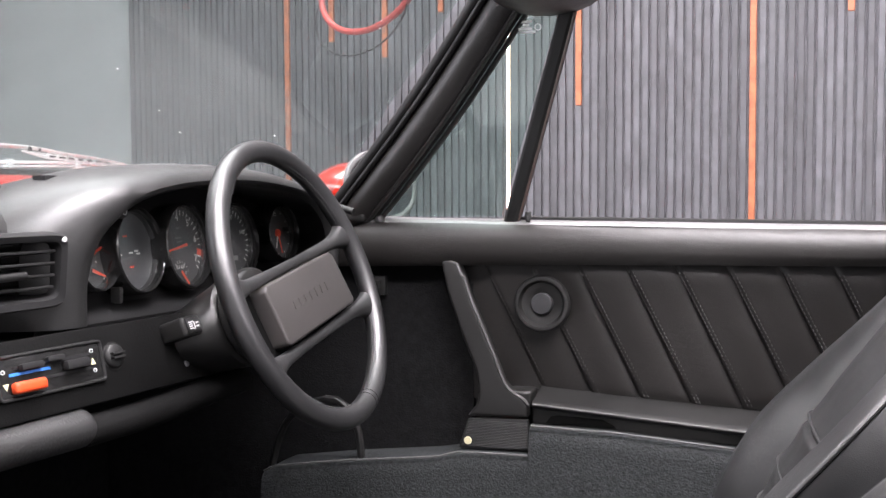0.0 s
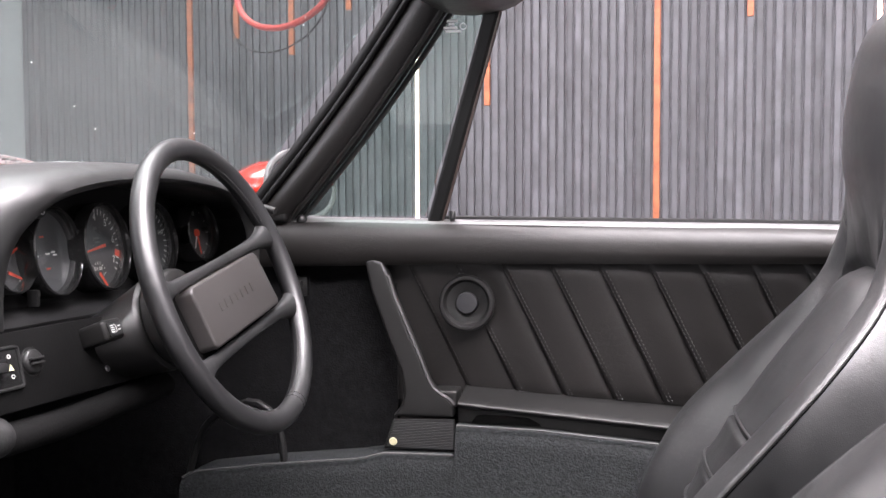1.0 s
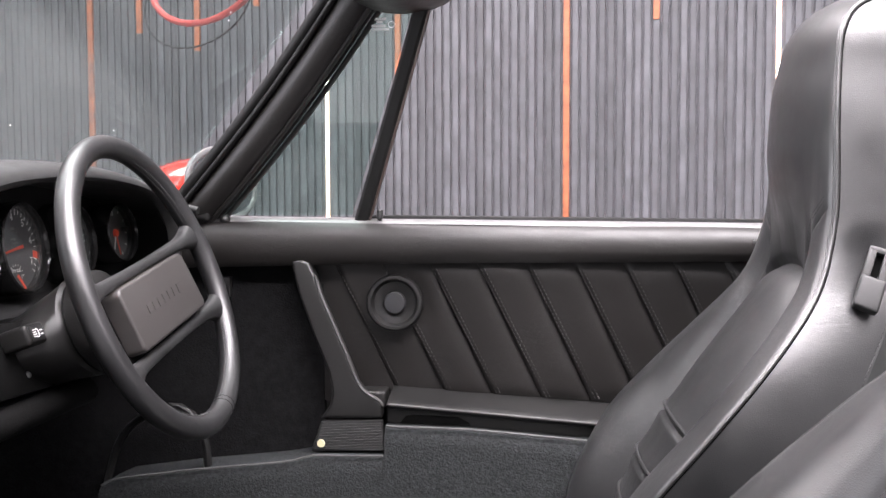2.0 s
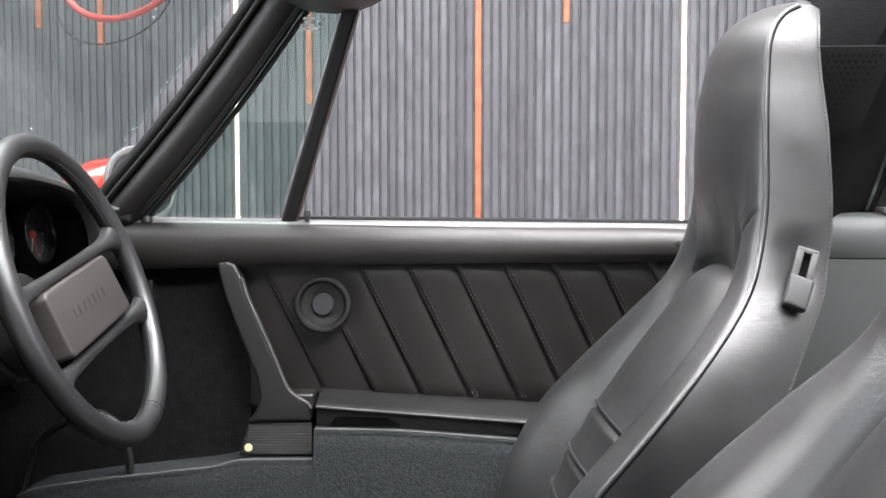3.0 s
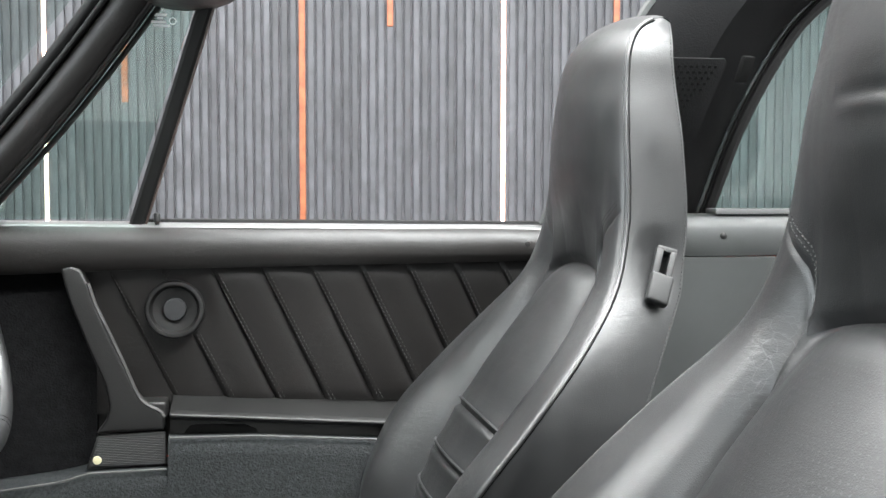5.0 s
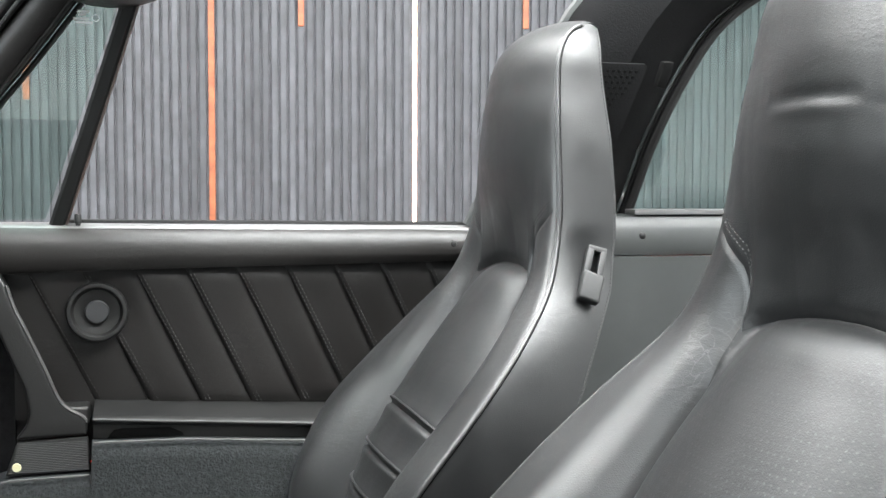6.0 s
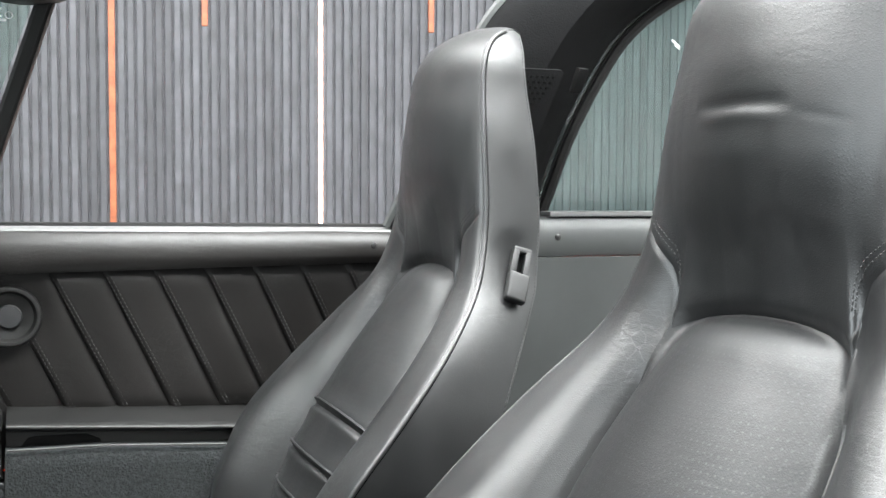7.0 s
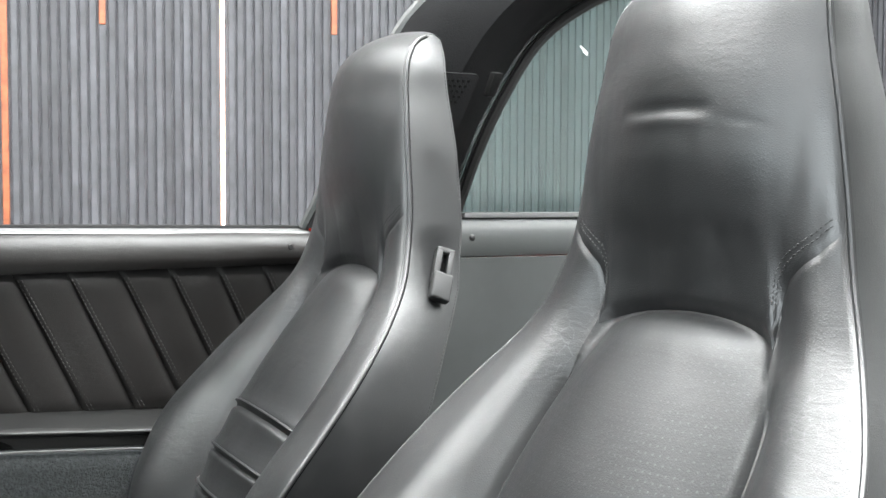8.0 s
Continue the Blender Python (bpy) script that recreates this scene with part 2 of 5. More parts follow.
MOULDED = material("moulded_black_plastic", (0.009, 0.0088, 0.0086), 0.40, vary=0.25, scale=9, bump=0.12, bump_scale=500, spec=0.5)
GREYRIM = material("grey_mirror_rim", (0.10, 0.10, 0.10), 0.5, vary=0.15, scale=20)
CHROME = material("brushed_metal", (0.55, 0.55, 0.56), 0.3, 1.0, vary=0.1, scale=30)
WIPER = material("silver_wiper_paint", (0.62, 0.62, 0.62), 0.4, 0.3, vary=0.2, scale=20)
RED = material("red_car_paint", (0.52, 0.026, 0.012), 0.16, vary=0.05, coat=1.0)
ORANGE = material("orange_plastic", (0.55, 0.055, 0.012), 0.4, vary=0.08)
BLUE = material("blue_print", (0.03, 0.16, 0.5), 0.5, vary=0.05)
WHITE = material("white_print", (0.74, 0.74, 0.72), 0.6, vary=0.05)
CREAM = material("cream_plastic", (0.5, 0.47, 0.3), 0.5, vary=0.05)
# Paler than black dial paint: the dial glass's reflection is in the colour.
DIAL = material("dial_face", (0.052, 0.053, 0.055), 0.5, vary=0.05)
TELL = material("grey_telltale_face", (0.065, 0.067, 0.07), 0.3, vary=0.1)
NEEDLE = material("red_orange_needle", (0.78, 0.075, 0.03), 0.5, vary=0.0)
SLAT = material("grey_stained_slat", (0.053, 0.054, 0.060), 0.65, vary=0.36, scale=11.0, bump=0.35, bump_scale=120, spread=0.24)
FELT = material("dark_felt", (0.085, 0.085, 0.092), 0.95, vary=0.3, scale=30)
COPPER = material("orange_stained_slat", (0.27, 0.080, 0.032), 0.5, vary=0.40, scale=22.0, bump=0.2, bump_scale=120)
PLASTER = material("grey_painted_wall", (0.24, 0.255, 0.255), 0.8, vary=0.06, scale=2.0, bump=0.2, bump_scale=60)
PALE = material("pale_bounce_paint", (0.62, 0.62, 0.61), 0.85, vary=0.05, scale=2.0, bump=0.15, bump_scale=60)
CEIL = material("grey_ceiling_paint", (0.28, 0.28, 0.28), 0.9, vary=0.06)
CONCRETE = material("polished_concrete", (0.3, 0.3, 0.3), 0.35, vary=0.15, scale=3.0)
# Haze of reflections is painted on these panes as a pale film.
CLEAR = glass("windscreen_glass", (0.84, 0.89, 0.88), least=0.085, haze=0.21, haze_edge=True)
TINT = glass("green_tinted_glass", (0.73, 0.83, 0.80), least=0.06, haze=0.05)
REARTINT = glass("light_green_tinted_glass", (0.70, 0.82, 0.79), least=0.06, haze=0.05)
LENS = glass("dial_glass", (0.95, 0.95, 0.95), least=0.12, haze=0.03, haze_scale=12)
MIRROR = material("mirror_glass", (0.6, 0.62, 0.62), 0.05, 1.0, vary=0.0)
LED = glow("warm_white_led", (1.0, 0.90, 0.78), 9.0)
GLOWPANEL = glow("fill_panel_glow", (1.0, 0.99, 0.97), 0.6)
# Glow that stands in for the colour fringe round the light strips.
GLOW = glow("amber_fringe_glow", (1.0, 0.40, 0.15), 2.6)

# ---- building helpers ----
ORI = {}


def thing(name, base, label, category, group=""):
    ob = new(name)
    ob.empty_display_size = 0.05
    ORI[ob] = Vector(base)
    ob.location = ORI[ob] * K
    return tagged(ob, label, category, group)


def mesh_of(bm, mat, origin, name, smooth=True):
    bm.transform(Matrix.Scale(K, 4) @ Matrix.Translation(-origin))
    bmesh.ops.recalc_face_normals(bm, faces=bm.faces)
    for f in bm.faces:
        f.smooth = smooth
    me = bpy.data.meshes.new(name)
    bm.to_mesh(me)
    bm.free()
    me.materials.append(mat)
    if smooth:
        me.set_sharp_from_angle(angle=radians(40))
    return me


def part(name, bm, mat, parent, label="", smooth=True):
    ob = new(name, mesh_of(bm, mat, ORI[parent], name, smooth))
    ob.parent = parent
    ORI[ob] = ORI[parent]
    return tagged(ob, label)


def solo(name, bm, mat, base, label, category="", kind="", smooth=True):
    ob = new(name, mesh_of(bm, mat, Vector(base), name, smooth))
    ORI[ob] = Vector(base)
    ob.location = ORI[ob] * K
    return tagged(ob, label, category, "", kind)


def sheet(rows, closed=False, loop=False):
    """Quads between rows of points; closed: each row is a ring; loop: the last row meets the first."""
    bm = bmesh.new()
    vs = [[bm.verts.new(p) for p in row] for row in rows]
    n, m = len(vs), len(vs[0])
    for i in range(n if loop else n - 1):
        for j in range(m if closed else m - 1):
            bm.faces.new((vs[i][j], vs[i][(j + 1) % m], vs[(i + 1) % n][(j + 1) % m], vs[(i + 1) % n][j]))
    return bm


def slab(rows, thick):
    """A sheet with thickness, thick being the offset to its other side."""
    t = Vector(thick)
    front = [[Vector(p) for p in row] for row in rows]
    return capped([list(r) + [p + t for p in reversed(r)] for r in front])


def capped(rings):
    """A closed body through rings of points, capped at both ends."""
    bm = sheet(rings, closed=True)
    bm.verts.ensure_lookup_table()
    m = len(rings[0])
    bm.faces.new([bm.verts[i] for i in range(m)])
    bm.faces.new([bm.verts[len(rings) * m - 1 - i] for i in range(m)])
    return bm


def smooth_line(points, n):
    """n points on a smooth curve through the given ones."""
    p = np.array(points, float)
    d = np.r_[0, np.cumsum(np.maximum(np.linalg.norm(np.diff(p[:, :3], axis=0), axis=1), 1e-6))]
    q = np.vstack([2 * p[0] - p[1], p, 2 * p[-1] - p[-2]])
    out = []
    for s in np.linspace(0, d[-1], n):
        i = min(int(np.searchsorted(d, s, side="right")) - 1, len(p) - 2)
        t = (s - d[i]) / (d[i + 1] - d[i])
        a, b, c, e = q[i : i + 4]
        out.append(0.5 * (2 * b + (c - a) * t + (2 * a - 5 * b + 4 * c - e) * t * t + (3 * b - a - 3 * c + e) * t**3))
    return np.array(out)


def tube(points, r, n=8, loop=False, flat=1.0):
    """A round bar along points; r may be one radius or one for each point."""
    p = [Vector(q) for q in points]
    m = len(p)
    rs = r if isinstance(r, (list, tuple, np.ndarray)) else [r] * m
    rings, side = [], None
    for i in range(m):
        a, b = (p[i - 1], p[(i + 1) % m]) if loop else (p[max(i - 1, 0)], p[min(i + 1, m - 1)])
        t = (b - a).normalized()
        if side is None:
            side = t.orthogonal().normalized()
        side = (side - t * side.dot(t)).normalized()
        up = t.cross(side)
        rings.append([p[i] + (side * math.cos(k) + up * math.sin(k) * flat) * rs[i] for k in np.linspace(0, 2 * math.pi, n, endpoint=False)])
    return sheet(rings, closed=True, loop=True) if loop else capped(rings)


def box(x0, x1, y0, y1, z0, z1, r=0.0, seg=2, m=None):
    bm = bmesh.new()
    bmesh.ops.create_cube(bm, size=1, matrix=Matrix.Translation(((x0 + x1) / 2, (y0 + y1) / 2, (z0 + z1) / 2)) @ Matrix.Diagonal((x1 - x0, y1 - y0, z1 - z0, 1)))
    if r:
        bmesh.ops.bevel(bm, geom=list(bm.edges), offset=r, segments=seg, profile=0.6, affect="EDGES")
    if m is not None:
        bm.transform(m)
    return bm


def prism(outline, depth, m, r=0.0, seg=2):
    """A plate: the outline in x and y, depth along z from 0, laid by the pose m."""
    bm = bmesh.new()
    lo = [bm.verts.new((x, y, 0)) for x, y in outline]
    f = bm.faces.new(lo)
    new_geom = bmesh.ops.extrude_face_region(bm, geom=[f])["geom"]
    bmesh.ops.translate(bm, verts=[v for v in new_geom if isinstance(v, bmesh.types.BMVert)], vec=(0, 0, depth))
    if r:
        bmesh.ops.bevel(bm, geom=list(bm.edges), offset=r, segments=seg, profile=0.6, affect="EDGES", clamp_overlap=True)
    bm.transform(m)
    return bm


def lathe(profile, m, n=40):
    """A turned body: pairs of radius and height about the z axis of the pose m."""
    rings = [[m @ Vector((r * math.cos(k), r * math.sin(k), h)) for k in np.linspace(0, 2 * math.pi, n, endpoint=False)] for r, h in profile]
    return sheet(rings, closed=True)


def joined(*bms):
    out = bmesh.new()
    for b in bms:
        me = bpy.data.meshes.new("scrap")
        b.to_mesh(me)
        b.free()
        out.from_mesh(me)
        bpy.data.meshes.remove(me)
    return out


def frame_at(centre, normal, up=(0, 0, 1), roll=0.0):
    """A pose at centre whose z axis is the normal and whose y axis leans to up."""
    z = Vector(normal).normalized()
    x = Vector(up).cross(z).normalized()
    y = z.cross(x)
    m = Matrix((x, y, z)).transposed().to_4x4()
    return Matrix.Translation(centre) @ m @ Matrix.Rotation(radians(roll), 4, "Z")


def stitches(points, normals, length=0.005, gap=0.003, width=0.0012):
    """Short raised threads along a line."""
    bm = bmesh.new()
    d, turn = 0.0, 0
    pts = [Vector(p) for p in points]
    for a, b in zip(pts, pts[1:]):
        seg = (b - a).length
        way = (b - a).normalized()
        while d < seg:
            p = a + way * d
            side = way.cross(Vector(normals)).normalized() * width
            up = Vector(normals).normalized() * width * 0.9
            e = p + way * length
            q = [bm.verts.new(v) for v in (p - side, p + side, e + side, e - side, p + way * 0.001 + up, e - way * 0.001 + up)]
            for f in ((0, 1, 4), (1, 2, 5, 4), (2, 3, 5), (3, 0, 4, 5)):
                bm.faces.new([q[k] for k in f])
            d += length + gap
        d -= seg
    return bm


def lettering(text, size, m, depth=0.0006):
    """Raised letters in the built-in font, centred on the pose m."""
    cu = bpy.data.curves.new("text", "FONT")
    cu.body, cu.size, cu.extrude, cu.align_x, cu.align_y, cu.resolution_u = text, size, depth, "CENTER", "CENTER", 3
    ob = bpy.data.objects.new("text", cu)
    scene.collection.objects.link(ob)
    me = bpy.data.meshes.new_from_object(ob.evaluated_get(bpy.context.evaluated_depsgraph_get()))
    bm = bmesh.new()
    bm.from_mesh(me)
    bm.transform(m)
    bpy.data.objects.remove(ob)
    bpy.data.curves.remove(cu)
    bpy.data.meshes.remove(me)
    return bm

# ---- the garage ----
WALL_A, WALL_D, WALL_N = Vector((0.327, 2.682, 0)), Vector((0.990, -0.139, 0)), Vector((-0.139, -0.990, 0))
PITCH = 0.0311


def wall_pose(s, out=0.0, z=0.0):
    """A pose on the slatted wall: x along it, y up, z out of it."""
    return Matrix.Translation(WALL_A + WALL_D * s + WALL_N * out + Vector((0, 0, z))) @ Matrix((WALL_D, (0, 0, 1), WALL_N)).transposed().to_4x4()


solo("floor", box(-5, 5.5, -5, 4.6, -0.1, 0), CONCRETE, (0, 0, 0), "polished grey concrete garage floor", kind="structure", smooth=False)
solo("ceiling", box(-5, 5.5, -5, 4.6, 3.3, 3.4), CEIL, (0, 0, 3.3), "grey painted garage ceiling", kind="structure", smooth=False)
solo("wall_south", box(-5, 5.5, -5.1, -5, 0, 3.3), CEIL, (0, -5, 0), "plain grey garage wall", kind="structure", smooth=False)
solo("wall_west", joined(box(-5.1, -5, -5, -4.65, 0, 3.3), box(-5.1, -5, -0.87, 4.6, 0, 3.3), box(-5.1, -5, -4.65, -0.87, 0, 0.5), box(-5.1, -5, -4.65, -0.87, 3.06, 3.3)), PLASTER, (-5, 0, 0), "plain grey garage wall", kind="structure", smooth=False)
# Unseen wall, made pale to bounce light onto the gauges and wheel.
solo("wall_east", box(5.5, 5.6, -5, 4.6, 0, 3.3), PALE, (5.5, 0, 0), "unseen plain wall, made pale to bounce light", kind="structure", smooth=False)
slat_wall = solo("wall_north", box(-2.76, 4.9, 0, 2.42, -0.06, -0.012, m=wall_pose(0)), FELT, WALL_A, "dark felt wall panel behind upright slats", kind="structure", smooth=False)
solo("wall_north_end", box(-6.2, -2.765, 0, 3.29, -0.10, -0.05, m=wall_pose(0)), PLASTER, WALL_A, "plain grey painted wall beside the slatted wall", kind="structure", smooth=False)

# Unseen upper wall, added for its reflection in the seat leather.
solo("wall_north_upper", box(-2.76, 4.9, 2.425, 3.29, -0.08, 0.004, m=wall_pose(0)), CEIL, WALL_A, "unseen plain grey wall above the slats, added for reflections", kind="structure", smooth=False)

# Unseen window, added as an opening for the west light.
solo("window_1", joined(box(-5.09, -5.0, -4.65, -4.58, 0.5, 3.06, 0.005), box(-5.09, -5.0, -0.94, -0.87, 0.5, 3.06, 0.005), box(-5.09, -5.0, -4.58, -0.94, 0.5, 0.57, 0.005), box(-5.09, -5.0, -4.58, -0.94, 2.99, 3.06, 0.005), box(-5.09, -5.01, -2.79, -2.73, 0.57, 2.99, 0.005)), WHITE, (-5, -2.76, 0.5), "unseen white framed window added round the west fill light", kind="structure", smooth=False)
# Unseen ceiling panels, added round the overhead lights.
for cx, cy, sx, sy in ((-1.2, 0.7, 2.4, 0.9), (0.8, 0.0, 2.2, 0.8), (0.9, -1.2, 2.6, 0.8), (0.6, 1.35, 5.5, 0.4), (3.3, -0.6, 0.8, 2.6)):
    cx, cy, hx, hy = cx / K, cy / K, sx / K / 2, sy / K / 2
    fitting = thing("unseen_ceiling_light", (cx, cy, 3.3), "unseen flat white panel added round an overhead fill light", "ceiling light", "ceiling lights")
    part("diffuser", box(cx - hx, cx + hx, cy - hy, cy + hy, 3.235, 3.25), GLOWPANEL, fitting, "unseen glowing white panel")
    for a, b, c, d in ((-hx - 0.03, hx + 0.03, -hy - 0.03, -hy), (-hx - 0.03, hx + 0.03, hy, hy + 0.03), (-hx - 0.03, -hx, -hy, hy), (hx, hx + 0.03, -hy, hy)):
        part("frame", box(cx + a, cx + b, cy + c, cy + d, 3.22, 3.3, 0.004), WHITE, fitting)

# ---- the car: floor, sill and body ----
body = thing("red_sports_car", (0, 0.3, 0.05), "red open sports car shell with black carpeted floor", "car")
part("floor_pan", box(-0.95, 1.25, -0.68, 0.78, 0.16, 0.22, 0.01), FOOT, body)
part("bonnet", slab([[(x, y, 0.925 - 0.10 * (x + 0.9) ** 2 - 0.05 * (y * 1.1) ** 4) for y in np.linspace(-0.62, 0.66, 18)] for x in np.linspace(-0.90, -1.9, 10)], (0, 0, -0.02)), RED, body, "red painted bonnet")
part("front_wing", slab([[(x, 0.40 + 0.48 * a, 0.90 + (0.012 + 0.078 * min(1, max(0, (-x - 0.6) / 0.35))) * math.sin(math.pi * (0.15 + 0.75 * a)) ** 0.8) for a in np.linspace(0, 1, 14)] for x in np.linspace(-0.60, -1.9, 14)], (0, 0, -0.02)), RED, body, "red painted front wing")
part("scuttle", slab([[(x, y, z) for y in np.linspace(-0.62, 0.74, 6)] for x, z in ((-1.06, 0.936), (-0.98, 0.937), (-0.90, 0.930), (-0.62, 0.90))], (0, 0, -0.02)), MATT, body, "matt black cowl below the windscreen")
part("door_skin", slab([[(x, 0.80 + 0.05 * math.sin((z - 0.25) * 4.6), z) for x in np.linspace(-0.5, 0.72, 8)] for z in np.linspace(0.28, 0.885, 12)], (0, -0.012, 0)), RED, body, "red painted outer door skin")
part("rear_quarter", slab([[(x, 0.80 + 0.06 * math.sin((z - 0.25) * 4.6), z) for x in np.linspace(0.725, 1.6, 8)] for z in np.linspace(0.28, 0.90, 12)], (0, -0.012, 0)), RED, body, "red painted rear quarter panel")
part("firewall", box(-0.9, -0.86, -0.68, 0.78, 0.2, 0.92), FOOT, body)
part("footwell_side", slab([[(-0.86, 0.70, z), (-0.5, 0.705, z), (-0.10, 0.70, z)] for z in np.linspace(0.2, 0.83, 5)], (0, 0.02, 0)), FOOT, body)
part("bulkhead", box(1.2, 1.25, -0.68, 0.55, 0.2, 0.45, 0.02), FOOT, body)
part("near_sill", box(-0.55, 0.75, -0.74, -0.66, 0.16, 0.34, 0.02, 2), RUBBER, body, "black outer sill")
for wx, wy in ((-1.30, -0.66), (-1.30, 0.72), (1.45, -0.66), (1.45, 0.72)):
    turn_out = frame_at((wx, wy, 0.31), (0, -1 if wy < 0 else 1, 0), (0, 0, 1))
    wheel_part = part("road_wheel", lathe([(0.20, 0.06), (0.215, 0.085), (0.26, 0.10), (0.295, 0.09), (0.309, 0.06), (0.310, 0.0), (0.309, -0.06), (0.295, -0.09), (0.26, -0.10), (0.20, -0.085)], turn_out, 40), RUBBER, body, "black road tyre")
    part("rim", lathe([(0, 0.05), (0.05, 0.055), (0.07, 0.035), (0.17, 0.045), (0.195, 0.075), (0.21, 0.08), (0.21, -0.08)], turn_out, 40), CHROME, wheel_part, "silver wheel rim")

sill = thing("door_sill", (0.2, 0.64, 0.3), "charcoal carpeted door sill with ribbed kick plate", "door sill")
# The carpet's upper edge drops into a notch below the pull, then falls away to the front.
TOP = [(-0.475, 0.435), (-0.45, 0.449), (-0.32, 0.468), (-0.14, 0.488), (-0.105, 0.499), (0.018, 0.501), (0.019, 0.551), (0.16, 0.5485), (0.34, 0.5355), (0.62, 0.514), (0.75, 0.504)]


def sill_top(x):
    return float(np.interp(x, [p[0] for p in TOP], [p[1] for p in TOP]))


xs = sorted(set(list(np.linspace(-0.475, 0.75, 40)) + [0.0175, 0.0195]))
rings = []
for x in xs:
    t = sill_top(x)
    prof = [(0.60, 0.24), (0.607, 0.3), (0.612, t - 0.03), (0.615, t - 0.012), (0.622, t - 0.003), (0.632, t), (0.70, t), (0.70, 0.24)]
    rings.append([(x, y, z) for y, z in prof])
part("carpet", capped(rings), CARPET, sill, "charcoal cut pile carpet")
part("carpet_edge", tube([(x, 0.616, sill_top(x) + 0.001) for x in np.linspace(0.022, 0.62, 30)], 0.0022, 6), THREAD, sill, "grey bound carpet edge")
part("carpet_edge", tube([(x, 0.616, sill_top(x) + 0.001) for x in np.linspace(-0.47, 0.016, 30)], 0.002, 6), THREAD, sill, "grey bound carpet edge")
plate = part("kick_plate", prism([(-0.108, 0.503), (0.016, 0.505), (0.013, 0.557), (-0.091, 0.553)], 0.01, Matrix.Translation((0, 0.645, 0)) @ Matrix.Rotation(radians(90), 4, "X"), 0.001), RUBBER, sill, "black ribbed plastic plate")
for k in range(17):
    z = 0.5075 + k * 0.0027
    part("rib", tube([(-0.103 + 0.0022 * k * 0.42, 0.6345, z), (0.013, 0.6345, z)], 0.0008, 6), PLASTIC, plate)
part("round_sticker", lathe([(0, 0.0015), (0.006, 0.0015), (0.0068, 0), (0.0068, -0.002)], frame_at((-0.0915, 0.634, 0.516), (0, -1, 0)), 24), CREAM, plate, "pale yellow round sticker")

# ---- the driver's door ----
door = thing("door_trim", (0.15, 0.72, 0.5), "black leather lined car door with slanted stitched pleats", "door trim")
part("door_panel", slab([[(x, 0.716, z) for x in np.linspace(-0.12, 0.72, 6)] for z in np.linspace(0.50, 0.83, 5)], (0, 0.03, 0)), VINYL, door, "flat black vinyl door panel")
part("front_panel", slab([[(-0.118 + (0.036 + 0.113 * (0.822 - z) / 0.242) * a, 0.699 + 0.02 * (0.83 - z), z) for a in np.linspace(0, 1, 6)] for z in np.linspace(0.575, 0.825, 6)], (0, 0.016, 0)), VINYL, door)
TOPS = [-0.0 + 0.0818 * k for k in range(-1, 9)]


def pleat(x0, x1, zt=0.822, zb=0.580, lean=0.113, puff=0.008):
    rows = []
    for b in np.linspace(0, 1, 22):
        z, y, row = zt + (zb - zt) * b, 0.690 + 0.022 * b, []
        for a in np.linspace(0, 1, 15):
            x = x0 + (x1 - x0) * a + lean * b
            # Steep beside the stitched seam, rolling off softly to the next one.
            edge = min(1, a / 0.10) ** 0.8 * (1 - max(0, (a - 0.45) / 0.55) ** 2.6)
            end = min(1, (b * 9) ** 0.6, ((1 - b) * 12) ** 0.6)
            dent = 0.0
            d = math.hypot(x - 0.029, z - 0.75)
            if d < 0.075:
                dent = 0.9 * max(0.0, 1 - max(0, d - 0.05) / 0.025)
            row.append((x, y - puff * edge ** 0.75 * end * (1 - dent), z))
        rows.append(row)
    return slab(rows, (0, 0.012, 0))


for k in range(len(TOPS) - 1):
    x0, x1 = TOPS[k] + 0.0001, TOPS[k + 1] - 0.0001
    p = part("pleat", pleat(x0, x1, puff=0.004 if k == 0 else 0.008), VINYL, door)
    line = [(x0 + 0.0075 + 0.113 * b, 0.690 + 0.022 * b - (0.0038 if k == 0 else 0.0073), 0.812 + (0.586 - 0.812) * b) for b in np.linspace(0.02, 0.98, 8)]
    part("stitching", stitches(line, (0, -1, 0), 0.0046, 0.0030, 0.0008), DARKTHREAD, p)
    if k:
        line = [(x + 0.0062, y - 0.0006, z) for x, y, z in line]
        part("stitching", stitches(line, (0, -1, 0), 0.0046, 0.0030, 0.0008), DARKTHREAD, p)

# The padded rail below the window.
def rail_top(x):
    return 0.8812 - 0.0105 * x


def rail_ring(x):
    zt, zb = rail_top(x), np.interp(x, [-0.36, 0, 0.66], [0.806, 0.815, 0.823])
    prof = [(0.712, zt + 0.008), (0.690, zt + 0.005), (0.679, zt), (0.670, zt - 0.008), (0.664, zt - 0.020), (0.662, zt - 0.038), (0.664, zb + 0.010), (0.672, zb + 0.001), (0.684, zb), (0.73, zb)]
    return [(x, y + 0.003 * math.sin(x * 9), z) for y, z in prof]


rail = part("armrest_rail", capped([rail_ring(x) for x in np.linspace(-0.36, 0.665, 40)]), VINYL, door, "black leather padded window rail")
part("rail_top_strip", capped([[(x, 0.682, rail_top(x) + 0.002), (x, 0.684, rail_top(x) + 0.0045), (x, 0.712, rail_top(x) + 0.0105), (x, 0.728, rail_top(x) + 0.0105), (x, 0.728, rail_top(x) + 0.006), (x, 0.69, rail_top(x) + 0.002)] for x in np.linspace(-0.34, 0.664, 12)]), material("satin_grey_strip", (0.14, 0.14, 0.14), 0.35, 0.2), door, "satin grey strip below the window")
